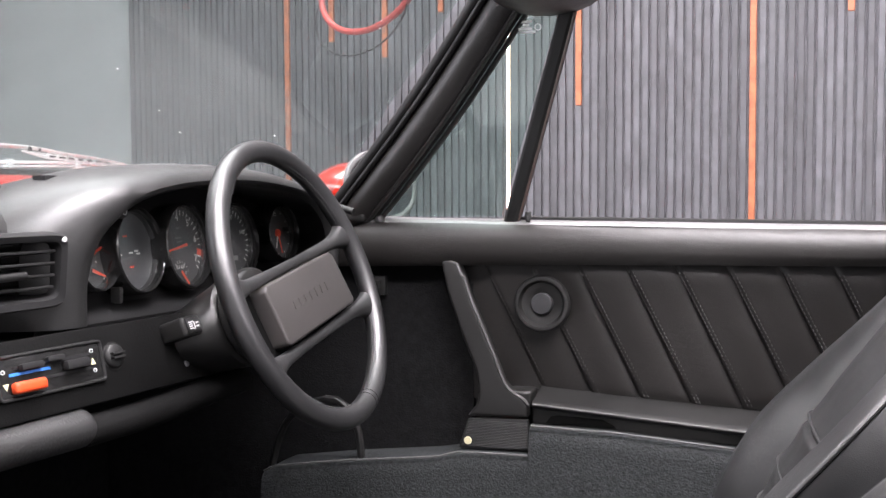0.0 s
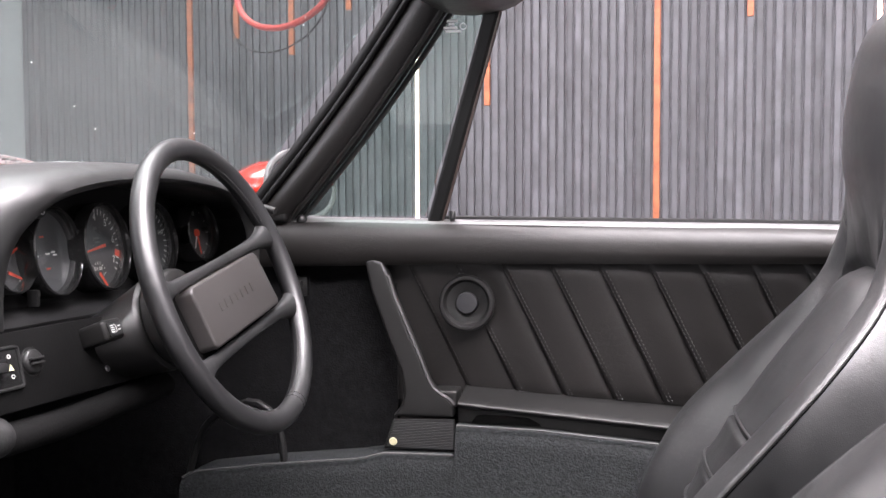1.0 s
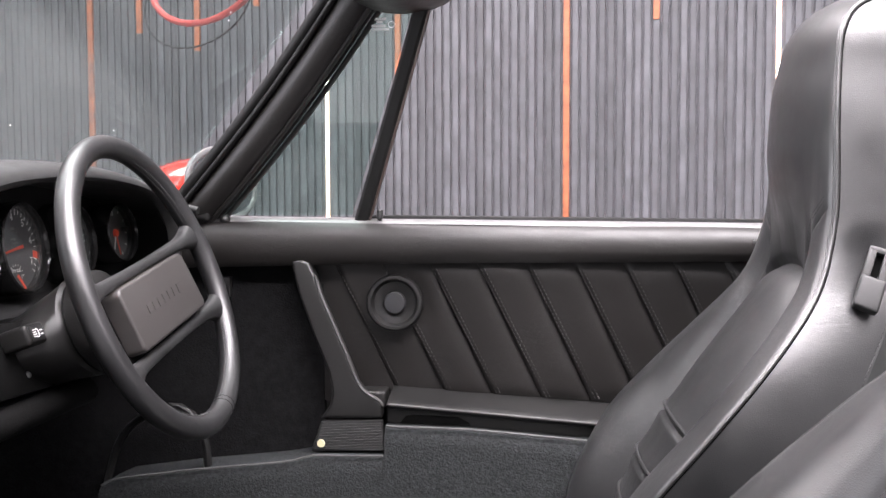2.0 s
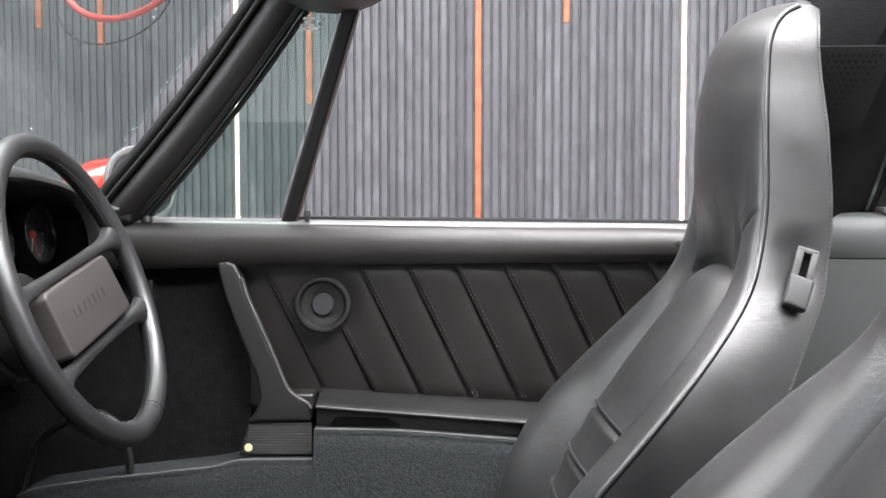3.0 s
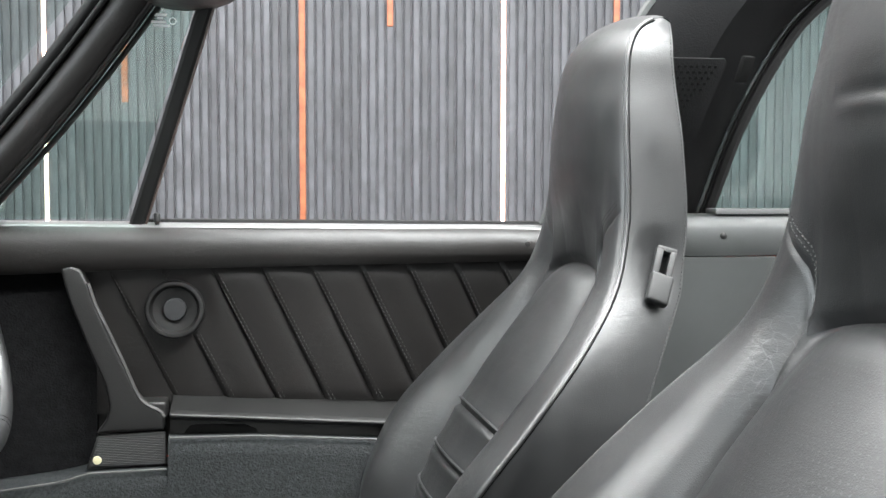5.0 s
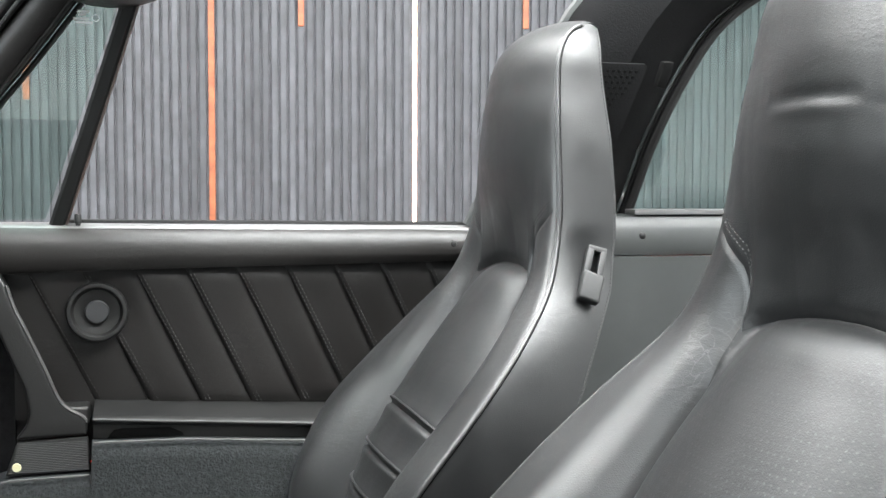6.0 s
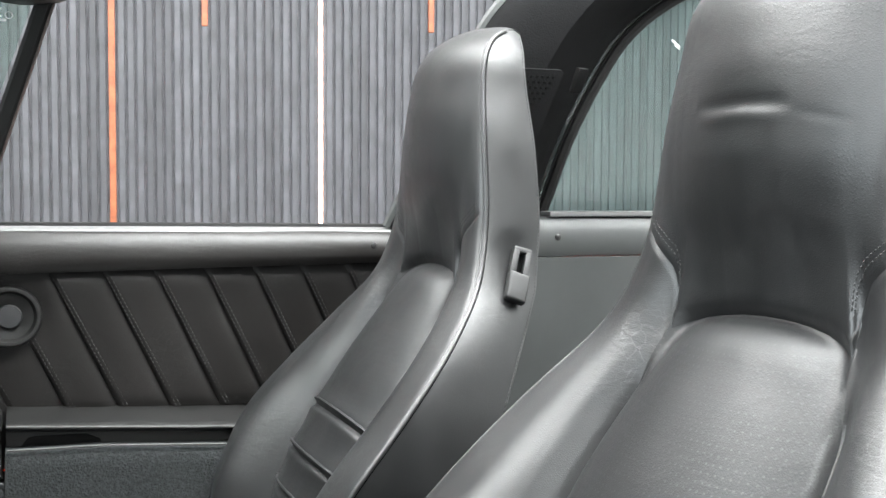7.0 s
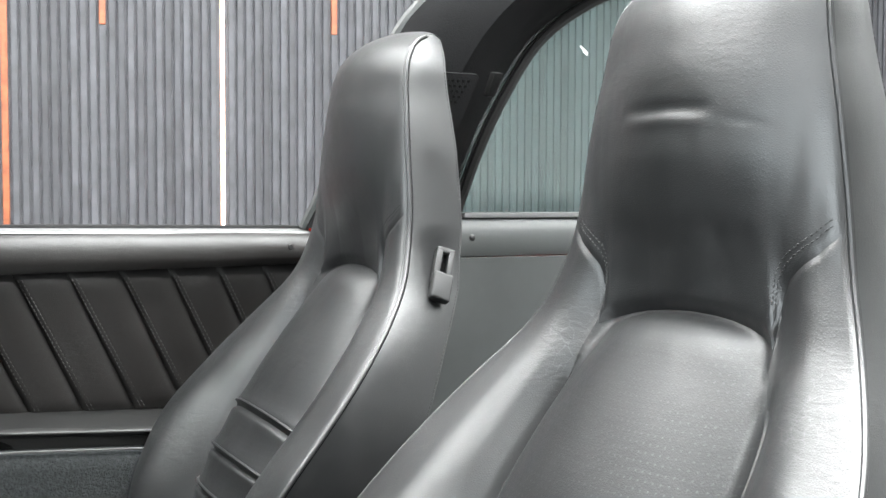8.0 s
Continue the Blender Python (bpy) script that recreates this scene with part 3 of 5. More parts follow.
part("window_seal", capped([[(x, 0.708, rail_top(x) + 0.009), (x, 0.709, rail_top(x) + 0.0145), (x, 0.713, rail_top(x) + 0.0155), (x, 0.724, rail_top(x) + 0.0155), (x, 0.724, rail_top(x) + 0.009)] for x in np.linspace(-0.02, 0.664, 12)]), RUBBER, door)
part("screw_cap", lathe([(0, 0.003), (0.004, 0.0025), (0.006, 0.0), (0.006, -0.003)], frame_at((0.618, 0.663, 0.853), (0, -1, 0.1)), 20), PLASTIC, rail)
part("lock_pin", lathe([(0, 0.021), (0.0045, 0.0205), (0.0055, 0.019), (0.0055, 0.006), (0.004, 0.005), (0.004, 0.001), (0.009, 0.001), (0.010, -0.004)], frame_at((0.0, 0.6945, 0.8855), (0, 0, 1), (1, 0, 0)), 20), PLASTIC, door, "black door lock pin")

# Speaker.
m = frame_at((0.0275, 0.681, 0.749), (0, -1, 0.05)) @ Matrix.Scale(0.92, 4)
sp = part("speaker", lathe([(0.052, -0.006), (0.0515, 0.005), (0.0495, 0.0085), (0.0465, 0.0092), (0.0435, 0.0085), (0.041, 0.003), (0.0385, -0.001), (0.024, -0.003), (0.022, -0.004), (0, -0.004)], m, 56), MOULDED, door, "round black plastic speaker ring")
part("dome", lathe([(0.0205, -0.004), (0.020, 0.004), (0.0185, 0.0058), (0.010, 0.0062), (0, 0.0063)], m, 40), material("dome_plastic", (0.018, 0.0185, 0.020), 0.5), sp, "dark grey centre dome")

# Pull strap and pocket.
to_y = Matrix.Translation((0, 0.668, 0)) @ Matrix.Rotation(radians(90), 4, "X")
left = [(-0.146, 0.820), (-0.142, 0.800), (-0.132, 0.766), (-0.102, 0.689), (-0.079, 0.636), (-0.073, 0.60), (-0.078, 0.578), (-0.094, 0.557)]
right = [(0.012, 0.559), (0.011, 0.580), (0.004, 0.590), (-0.014, 0.600), (-0.030, 0.618), (-0.052, 0.671), (-0.078, 0.728), (-0.094, 0.762), (-0.105, 0.796), (-0.116, 0.818), (-0.130, 0.824)]
bm = prism(left + right, 0.028, to_y, 0.010, 4)
for v in bm.verts:
    v.co.y += 0.020 * max(0.0, (v.co.z - 0.62) / 0.20) ** 1.5
pull = part("door_pull", bm, MOULDED, door, "black moulded door pull")
edge = smooth_line([(x, 0.6425 + 0.020 * max(0.0, (z - 0.62) / 0.20) ** 1.5, z) for x, z in reversed(right[1:-2])], 30)
part("pull_ridge", tube(edge, 0.0035, 8), material("paler_plastic_edge", (0.045, 0.044, 0.043), 0.36, vary=0.4, scale=40), pull, "paler shiny ridge")
part("pull_foot", box(-0.03, 0.0145, 0.655, 0.705, 0.572, 0.602, 0.006, 3), MOULDED, door)


def pocket_ring(x):
    zt, zl, zb = (np.interp(x, [0.02, 0.36, 0.7], v) for v in ([0.600, 0.577, 0.556], [0.585, 0.560, 0.536], [0.553, 0.536, 0.520]))
    return [(x, 0.714, zt + 0.004), (x, 0.690, zt), (x, 0.650, zl + 0.0065), (x, 0.634, zl + 0.004), (x, 0.629, zl), (x, 0.631, zl - 0.004), (x, 0.638, zl - 0.008), (x, 0.641, zb), (x, 0.712, zb)]


pocket = part("pocket_lid", capped([pocket_ring(x) for x in np.linspace(0.021, 0.70, 24)]), MOULDED, door, "black moulded door pocket lid")
# The finger recess's shade below the lid's lip: a near-black plate with slanted ends.
part("grip_recess", prism([(0.042, 0.553), (0.052, 0.5655), (0.064, 0.5675), (0.138, 0.5655), (0.157, 0.556), (0.160, 0.551)], 0.004, Matrix.Translation((0, 0.642, 0)) @ Matrix.Rotation(radians(90), 4, "X"), 0.001), HOLE, pocket, "near-black plate for the shade of the finger recess")
# The highlight along the lid's front edge, drawn as a grey bar.
part("lid_seam", tube([(x, pocket_ring(x)[4][1] - 0.0002, pocket_ring(x)[4][2] + 0.001) for x in np.linspace(0.023, 0.69, 12)], 0.0022, 6), THREAD, pocket, "grey line for the highlight along the lid edge")
part("release_panel", box(-0.292, -0.262, 0.690, 0.705, 0.755, 0.79, 0.003), PLASTIC, door)
part("release_lever", box(-0.284, -0.270, 0.684, 0.70, 0.768, 0.782, 0.003), PLASTIC, door)

# ---- windscreen frame, vent window, windscreen ----


def side(x, z, out=0.0):
    """A point on the leaning plane of the side windows."""
    return Vector((x, 0.70 - 0.275 * (z - 0.9) + out, z))


post = thing("windscreen_post", (-0.3, 0.68, 0.9), "black leather covered windscreen post with rubber seals", "windscreen post")
low, high = Vector((-0.318, 0, 0.905)), Vector((0.02, 0, 1.30))
for name, off, w, d, mat, out in (("post_trim", 0.004, 0.029, 0.024, VINYL, -0.012), ("outer_seal", -0.037, 0.012, 0.016, RUBBER, -0.006), ("fluted_strip", -0.023, 0.0055, 0.010, PLASTIC, -0.022), ("trim_bead", 0.030, 0.0045, 0.009, VINYL, -0.018), ("inner_seal", 0.028, 0.008, 0.012, RUBBER, 0.0), ("glazing_strip", 0.040, 0.005, 0.008, PLASTIC, 0.004)):
    path = [low + (high - low) * t for t in np.linspace(-0.05, 1.15, 14)]
    n2 = Vector((high.z - low.z, 0, -(high.x - low.x))).normalized()
    rings = []
    for t, p in zip(np.linspace(-0.05, 1.15, 14), path):
        q = p + n2 * (off + 0.010 * math.sin(max(0, min(1, t)) * math.pi))
        c = side(q.x, q.z, out)
        rings.append([c + n2 * (w * math.cos(a)) * 0.9 + Vector((0, d * math.sin(a), 0)) for a in np.linspace(0, 2 * math.pi, 14, endpoint=False)])
    part(name, capped(rings), mat, post)
part("post_foot", box(-0.350, -0.290, 0.665, 0.715, 0.886, 0.906, 0.008, 3), RUBBER, post)
part("latch", tube([(-0.335, 0.645, 0.915), (-0.300, 0.640, 0.906)], 0.0065, 10), PLASTIC, post)

vent = thing("vent_window", (-0.15, 0.70, 0.9), "fixed green tinted quarter window with black bar", "car window")
bar = [side(x, z) for x, z in ((-0.032, 0.886), (0.028, 1.06), (0.086, 1.232), (0.115, 1.33))]
bar = smooth_line([tuple(p) for p in bar], 16)
part("divider_bar", capped([[Vector(p) + Vector((w * 0.0125, v * 0.011, w * -0.003)) for w, v in ((-1, -0.5), (-0.6, -1), (0.5, -1), (1, -0.4), (1, 1), (-1, 1))] for p in bar]), RUBBER, vent)
part("divider_edge", tube([Vector(p) + Vector((0.0125, -0.006, -0.003)) for p in bar], 0.0022, 6), material("worn_brown_edge", (0.06, 0.04, 0.035), 0.5), vent)
g = part("pane", slab([[side(-0.30 + 0.25 * a + 0.34 * b - 0.19 * a * b, 0.897 + 0.42 * b, 0.004) for a in np.linspace(0, 1, 4)] for b in np.linspace(0, 1, 4)], (0, 0.004, 0)), TINT, vent, "green tinted glass")
g.visible_shadow = False
gm = Matrix.Translation(side(0.020, 1.2115, -0.002)) @ frame_at((0, 0, 0), (0, -1, -0.275))
marks = joined(lettering("V", 0.010, gm @ Matrix.Translation((0, 0.013, 0)), 0.0002), *[box(-w / 2 + o, w / 2 + o, y - 0.002, y + 0.002, 0, 0.0004, m=gm) for w, y, o in ((0.020, 0.003, -0.004), (0.010, -0.002, -0.004), (0.023, -0.008, -0.006), (0.026, -0.0135, -0.002))], tube([gm @ Vector((0.015 + 0.005 * math.cos(a), -0.006 + 0.005 * math.sin(a), 0.0003)) for a in np.linspace(0, 6.28, 16, endpoint=False)], 0.0006, 5, True))
part("etched_mark", marks, material("etched_white", (0.9, 0.9, 0.9), 0.7, vary=0.05), vent, "small white etched glass mark")
part("sill_bolt", lathe([(0, 0.009), (0.005, 0.008), (0.008, 0.004), (0.009, 0), (0.009, -0.003)], frame_at((-0.268, 0.684, 0.890), (0, 0, 1), (1, 0, 0)), 20), PLASTIC, vent)

visor = thing("header_end", (0.06, 0.6, 1.26), "black padded corner of the windscreen header", "header")
part("pad", capped([[Vector((0.055 + 0.095 * math.cos(a) * s, y, 1.266 + 0.046 * math.sin(a) * s)) for a in np.linspace(0, 2 * math.pi, 24, endpoint=False)] for y, s in ((0.63, 0.75), (0.61, 0.98), (0.57, 1.0), (0.50, 0.97), (0.45, 0.9))]), VINYL, visor)
part("header_rail", capped([[Vector((0.02 + 0.05 * math.cos(a), y, 1.345 + 0.03 * math.sin(a))) for a in np.linspace(0, 2 * math.pi, 12, endpoint=False)] for y in np.linspace(-0.6, 0.6, 5)]), VINYL, visor)

screen = thing("windscreen", (-0.6, 0, 0.95), "clear curved windscreen glass, dusty specks, painted reflection haze", "windscreen")


def screen_point(a, b):
    """a: up, 0 to 1; b: across, -1 to 1."""
    bow = 1 - abs(b) ** 2.4
    y = b * (0.685 - 0.10 * a)
    return (-0.372 - 0.36 * bow * (1 - 0.25 * a) + 0.335 * a, y, 0.925 + 0.40 * a + 0.02 * bow)


g = part("pane", slab([[screen_point(a, b) for b in np.linspace(-1, 1, 41)] for a in np.linspace(0, 1, 12)], (-0.004, 0, 0.004)), CLEAR, screen, "clear windscreen glass")
g.visible_shadow = False
part("lower_seal", tube([screen_point(0.0, b) for b in np.linspace(-1, 1, 41)], 0.008, 8), RUBBER, screen)
rng = random.Random(3)
for _ in range(14):
    p = Vector(screen_point(rng.uniform(0.12, 0.95), rng.uniform(0.1, 0.95))) + Vector((0.003, -0.002, 0.002))
    part("dust_speck", box(-1, 1, -1, 1, -1, 1, m=Matrix.Translation(p) @ Matrix.Rotation(rng.uniform(0, 3), 4, "Y") @ Matrix.Diagonal((rng.uniform(0.0003, 0.0007), 0.0004, rng.uniform(0.0003, 0.001), 1))), WHITE, screen, "pale dusty speck")

# Wipers lying along the foot of the windscreen.
wiper = thing("windscreen_wiper", (-0.8, 0.4, 0.96), "silver windscreen wiper arm with black blade", "wiper")
part("blade_bar", tube(smooth_line([(-0.79, 0.15, 0.988), (-0.80, 0.35, 0.992), (-0.80, 0.52, 0.995), (-0.80, 0.62, 0.993), (-0.80, 0.715, 0.987)], 24), 0.0032, 6), WIPER, wiper)
part("blade_spring", tube(smooth_line([(-0.80, 0.30, 0.9845), (-0.80, 0.52, 0.9885), (-0.80, 0.62, 0.987), (-0.80, 0.72, 0.9815)], 24), 0.0022, 6), WIPER, wiper)
part("blade_rubber", box(-0.803, -0.797, 0.15, 0.73, 0.972, 0.982, 0.001), RUBBER, wiper)
arm = part("arm", tube(smooth_line([(-0.80, 0.18, 1.026), (-0.80, 0.351, 1.020), (-0.80, 0.432, 1.018), (-0.80, 0.509, 1.011), (-0.80, 0.599, 1.005), (-0.80, 0.682, 0.997), (-0.80, 0.715, 0.990)], 30), list(np.linspace(0.0055, 0.0030, 30)), 8, flat=0.6), WIPER, wiper)
part("rivet", lathe([(0, 0.002), (0.0035, 0.0015), (0.004, 0)], frame_at((-0.794, 0.415, 1.0165), (1, -0.3, 0)), 12), RUBBER, arm)
part("rivet", lathe([(0, 0.002), (0.0025, 0.0015), (0.003, 0)], frame_at((-0.794, 0.44, 1.0155), (1, -0.3, 0)), 12), RUBBER, arm)
web = part("bracket", slab([[(-0.80, y, np.interp(y, [0.40, 0.47, 0.60, 0.685], [1.014, 1.010, 1.000, 0.9935]) - t * np.interp(y, [0.40, 0.46, 0.60, 0.685], [0.003, 0.010, 0.006, 0.002])) for y in np.linspace(0.40, 0.685, 24)] for t in (0, 1)], (0.003, 0, 0)), WIPER, wiper, "perforated silver wiper bracket")
for k in range(7):
    y = 0.468 + 0.026 * k
    part("slot", box(-0.798, -0.7955, y, y + 0.014, 1.0035 - 0.0012 * k, 1.0068 - 0.0013 * k, 0.0005), RUBBER, web)
for y in (0.37, 0.545, 0.69):
    part("clip", box(-0.806, -0.794, y - 0.007, y + 0.007, 0.983, 0.9985 - 0.012 * (y > 0.6), 0.003), WIPER, wiper)
wiper = thing("windscreen_wiper", (-0.8, 0.85, 0.95), "tip of a second silver wiper arm", "wiper")
part("arm", tube(smooth_line([(-0.80, 0.70, 0.993), (-0.80, 0.75, 0.996), (-0.80, 0.85, 0.9985), (-0.80, 1.0, 0.9995)], 12), 0.0026, 6), WIPER, wiper)
part("blade_rubber", box(-0.803, -0.797, 0.72, 1.0, 0.985, 0.9945, 0.001), RUBBER, wiper)

mirror = thing("door_mirror", (-0.33, 0.86, 0.9), "red door mirror with a dark rimmed glass", "door mirror")
sh = [[Vector((-0.335 - 0.125 * d, 0.84 + 0.075 * s * math.cos(a) * 1.08, 0.946 + 0.056 * s * math.sin(a))) for a in np.linspace(0, 2 * math.pi, 28, endpoint=False)] for d, s in ((0.0, 1.0), (0.25, 1.0), (0.55, 0.93), (0.8, 0.75), (1.0, 0.4))]
part("housing", capped(sh), RED, mirror, "red painted mirror housing")
rim = [Vector((-0.316 + 0.026 * math.cos(a), 0.815 + 0.108 * math.cos(a), 0.950 + 0.063 * (abs(math.sin(a)) ** 0.7) * (1 if math.sin(a) > 0 else -1))) for a in np.linspace(0, 2 * math.pi, 36, endpoint=False)]
part("rim", tube(rim, 0.0095, 10, True, 0.7), GREYRIM, mirror, "worn grey rubber rim")
part("glass", prism([(0.105 * math.cos(a), 0.058 * (abs(math.sin(a)) ** 0.7) * (1 if math.sin(a) > 0 else -1)) for a in np.linspace(0, 2 * math.pi, 36, endpoint=False)], 0.003, frame_at((-0.315, 0.815, 0.950), (0.972, -0.235, 0))), MIRROR, mirror, "mirror glass")
part("mirror_foot", box(-0.40, -0.34, 0.74, 0.82, 0.885, 0.91, 0.01), RUBBER, mirror)

# ---- dashboard ----
dash = thing("dashboard", (-0.55, 0.2, 0.7), "black padded dashboard with hooded row of round gauges", "dashboard")


def across(y):
    """The dashboard's face swings back towards the middle of the car."""
    return 0.15 * (y - 0.34)


# The hood: an arch from the outer pad round its lip to the gauge panel.
OUT = smooth_line([(0, -0.03, 0.770), (0, -0.026, 0.85), (0, 0.0, 0.905), (0, 0.06, 0.948), (0, 0.15, 0.972), (0, 0.30, 0.984), (0, 0.44, 0.980), (0, 0.57, 0.957), (0, 0.645, 0.917), (0, 0.685, 0.86), (0, 0.69, 0.77)], 60)
INN = smooth_line([(0, 0.086, 0.770), (0, 0.083, 0.83), (0, 0.10, 0.885), (0, 0.15, 0.925), (0, 0.23, 0.945), (0, 0.33, 0.952), (0, 0.44, 0.948), (0, 0.54, 0.932), (0, 0.60, 0.90), (0, 0.632, 0.85), (0, 0.635, 0.77)], 60)
rows = []
for x, blend, shrink in ((-0.82, 0.0, -0.075), (-0.70, 0.0, -0.045), (-0.60, 0.0, -0.018), (-0.50, 0.0, 0.0), (-0.44, 0.02, 0.0), (-0.405, 0.12, 0.0), (-0.385, 0.3, 0.0), (-0.374, 0.55, 0), (-0.371, 0.75, 0), (-0.374, 0.9, 0), (-0.384, 1.0, 0), (-0.42, 1.0, 0), (-0.50, 1.0, 0)):
    row = []
    for k, (o, i) in enumerate(zip(OUT, INN)):
        y, z = o[1] + (i[1] - o[1]) * blend, o[2] + (i[2] - o[2]) * blend + shrink
        if blend == 1.0 and x < -0.40:
            y += 0.07 * max(0.0, min(1.0, (y - 0.5) / 0.13))
        tilt = 0.10 * max(0, 0.94 - z) + 0.55 * max(0, 0.87 - z) * max(0, 1 - 2 * blend) * (y < 0.3)  # the lip leans back as it comes down
        row.append((x + across(y) - (0.02 if x > -0.45 else 0) * max(0, min(1, (0.12 - y) / 0.12)) - tilt * (x > -0.45), y, z))
    rows.append(row)
part("gauge_hood", sheet(rows), DASH, dash, "black grained leather gauge hood")
part("gauge_panel", slab([[(-0.480 + 0.06 * (y - 0.34) + 0.012 * (0.86 - z) / 0.1, y, z) for y in np.linspace(0.09, 0.70, 8)] for z in np.linspace(0.755, 0.965, 6)], (-0.02, 0, 0)), MATT, dash)


def dash_ring(y):
    x = across(y)
    up = 0.012 * math.exp(-((y - 0.03) / 0.08) ** 2)
    prof = [(-0.84, 0.85), (-0.80, 0.868), (-0.70, 0.90), (-0.60, 0.928), (-0.52, 0.943 + up * 0.6), (-0.47, 0.938 + up), (-0.445, 0.922 + up), (-0.428, 0.905), (-0.427, 0.88), (-0.436, 0.832), (-0.446, 0.800), (-0.462, 0.778), (-0.490, 0.768), (-0.84, 0.76)]
    return [(a + x, y, z) for a, z in prof]


part("dash_pad", capped([dash_ring(y) for y in np.linspace(-0.68, -0.015, 24)]), DASH, dash, "black grained dashboard pad")
part("screen_shelf", slab([[(x, y, 0.865 + 0.10 * (x + 0.84)) for y in np.linspace(0.0, 0.66, 8)] for x in np.linspace(-0.84, -0.55, 6)], (0, 0, -0.02)), DASH, dash)
# Below the gauges the pad goes on as a rounded ledge down to the fascia.
part("lower_pad", sheet([[(x - 0.002 + (0.06 * (1 - k / 7) + 0.15 * k / 7) * (y - 0.34), y, z - 0.005 * math.exp(-((y - 0.36) / 0.2) ** 2) * (k < 3)) for k, (x, z) in enumerate(((-0.480, 0.800), (-0.470, 0.793), (-0.462, 0.787), (-0.448, 0.781), (-0.438, 0.775), (-0.432, 0.767), (-0.434, 0.757), (-0.46, 0.750)))] for y in np.linspace(0.02, 0.64, 24)]), MATT, dash, "black ledge below the gauges")
part("pad_piping", tube(smooth_line([(-0.70, -0.02, 0.905), (-0.62, 0.0, 0.930), (-0.54, 0.0, 0.950), (-0.50, -0.004, 0.950)], 20), 0.0025, 6), DASH, dash)

# Air vent.
vm = frame_at((-0.458, -0.052, 0.848), (0.96, -0.15, -0.10))
air = thing("air_vent", (-0.478, -0.075, 0.85), "black dashboard air vent with horizontal slats", "air vent")
ring = [(math.copysign(abs(math.cos(a)) ** 0.22, math.cos(a)), math.copysign(abs(math.sin(a)) ** 0.22, math.sin(a))) for a in np.linspace(0, 2 * math.pi, 40, endpoint=False)]
part("surround", sheet([[vm @ Vector((0.090 * a * s, 0.047 * b * t, h)) for a, b in ring] for s, t, h in ((1.0, 1.0, -0.005), (1.0, 1.0, 0.008), (0.97, 0.94, 0.012), (0.88, 0.78, 0.010), (0.86, 0.74, 0.004), (0.85, 0.72, -0.03))], closed=True), MATT, air)
for k in range(4):
    part("slat", box(-0.072, 0.074, -0.0018, 0.0018, -0.018, 0.006, 0.0012, m=vm @ Matrix.Translation((0, -0.022 + 0.0148 * k, 0)) @ Matrix.Rotation(radians(-14), 4, "X")), PLASTIC, air)
part("slide_tab", tube([vm @ Vector((-0.02, -0.004, 0.010)), vm @ Vector((0.025, -0.003, 0.010))], 0.005, 10), PLASTIC, air)
part("white_dot", lathe([(0, 0.0135), (0.003, 0.0132), (0.0035, 0.011)], vm @ Matrix.Translation((0.081, 0.038, 0)), 14), WHITE, air)
part("back_wall", box(-0.078, 0.078, -0.034, 0.034, -0.032, -0.028, m=vm), GLOSS, air)

# Gauges.
material("dark_chrome", (0.25, 0.25, 0.25), 0.25, 1.0, vary=0.0)


def gauge(name, centre, r, label, face=DIAL):
    g = thing(name, centre, label, "gauge", "gauges in the hood")
    b = frame_at(Vector(centre) + Vector((0.010, 0, 0)), (0.98, 0.04 - 0.35 * max(0, centre[1] - 0.236), 0.12))
    part("bezel", lathe([(r * 1.0, -0.045), (r * 1.0, 0.008), (r * 0.985, 0.014), (r * 0.95, 0.0155), (r * 0.92, 0.013), (r * 0.905, 0.007), (r * 0.89, -0.004)], b, 56), GLOSS, g, "glossy black bezel")
    part("inner_ring", lathe([(r * 0.905, 0.003), (r * 0.897, 0.005), (r * 0.885, 0.002), (r * 0.88, -0.004)], b, 56), bpy.data.materials["dark_chrome"], g, "thin dark chrome ring")
    m = b @ Matrix.Translation((0, 0, 0.001))
    part("face", lathe([(r * 0.895, -0.004), (r * 0.5, -0.004), (0, -0.004)], m, 56), face, g)
    gl = part("lens", lathe([(r * 0.90, 0.005), (r * 0.5, 0.0052), (0, 0.0053)], m, 48), LENS, g, "clear dial glass")
    gl.visible_shadow = False
    return g, m


def ticks(m, r, a0, a1, n, major, length=0.10, skip=()):
    out = []
    for k in range(n):
        a = radians(a0 + (a1 - a0) * k / (n - 1))
        long = k % major == 0
        out.append(box(-r * (0.013 if long else 0.009), r * (0.013 if long else 0.009), r * (0.88 - length * (1.3 if long else 1)), r * 0.88, -0.0038, -0.0034, m=m @ Matrix.Rotation(-a, 4, "Z")))
    return joined(*out)


def pointer(m, r0, r1, a, w=0.0022):
    return prism([(-w, r0), (w, r0), (w * 0.5, r1), (-w * 0.5, r1)], 0.0012, m @ Matrix.Translation((0, 0, -0.001)) @ Matrix.Rotation(radians(-a), 4, "Z"))


g, m = gauge("oil_gauge", (-0.478, 0.127, 0.858), 0.050, "round black oil level and temperature gauge")
part("needle", pointer(m, 0.0, 0.035, 70), NEEDLE, g, "red needle")
part("needle", pointer(m @ Matrix.Translation((0, -0.02, 0)), 0.0, 0.03, 110), NEEDLE, g, "red needle")
part("scale_marks", joined(box(0.030, 0.046, 0.0, 0.003, -0.0037, -0.0033, m=m), box(0.028, 0.040, -0.035, -0.032, -0.0037, -0.0033, m=m), box(0.034, 0.037, -0.012, 0.010, -0.0037, -0.0033, m=m)), WHITE, g)

g, m = gauge("warning_light_gauge", (-0.472, 0.216, 0.859), 0.0625, "round grey gauge of unlit warning lights", TELL)
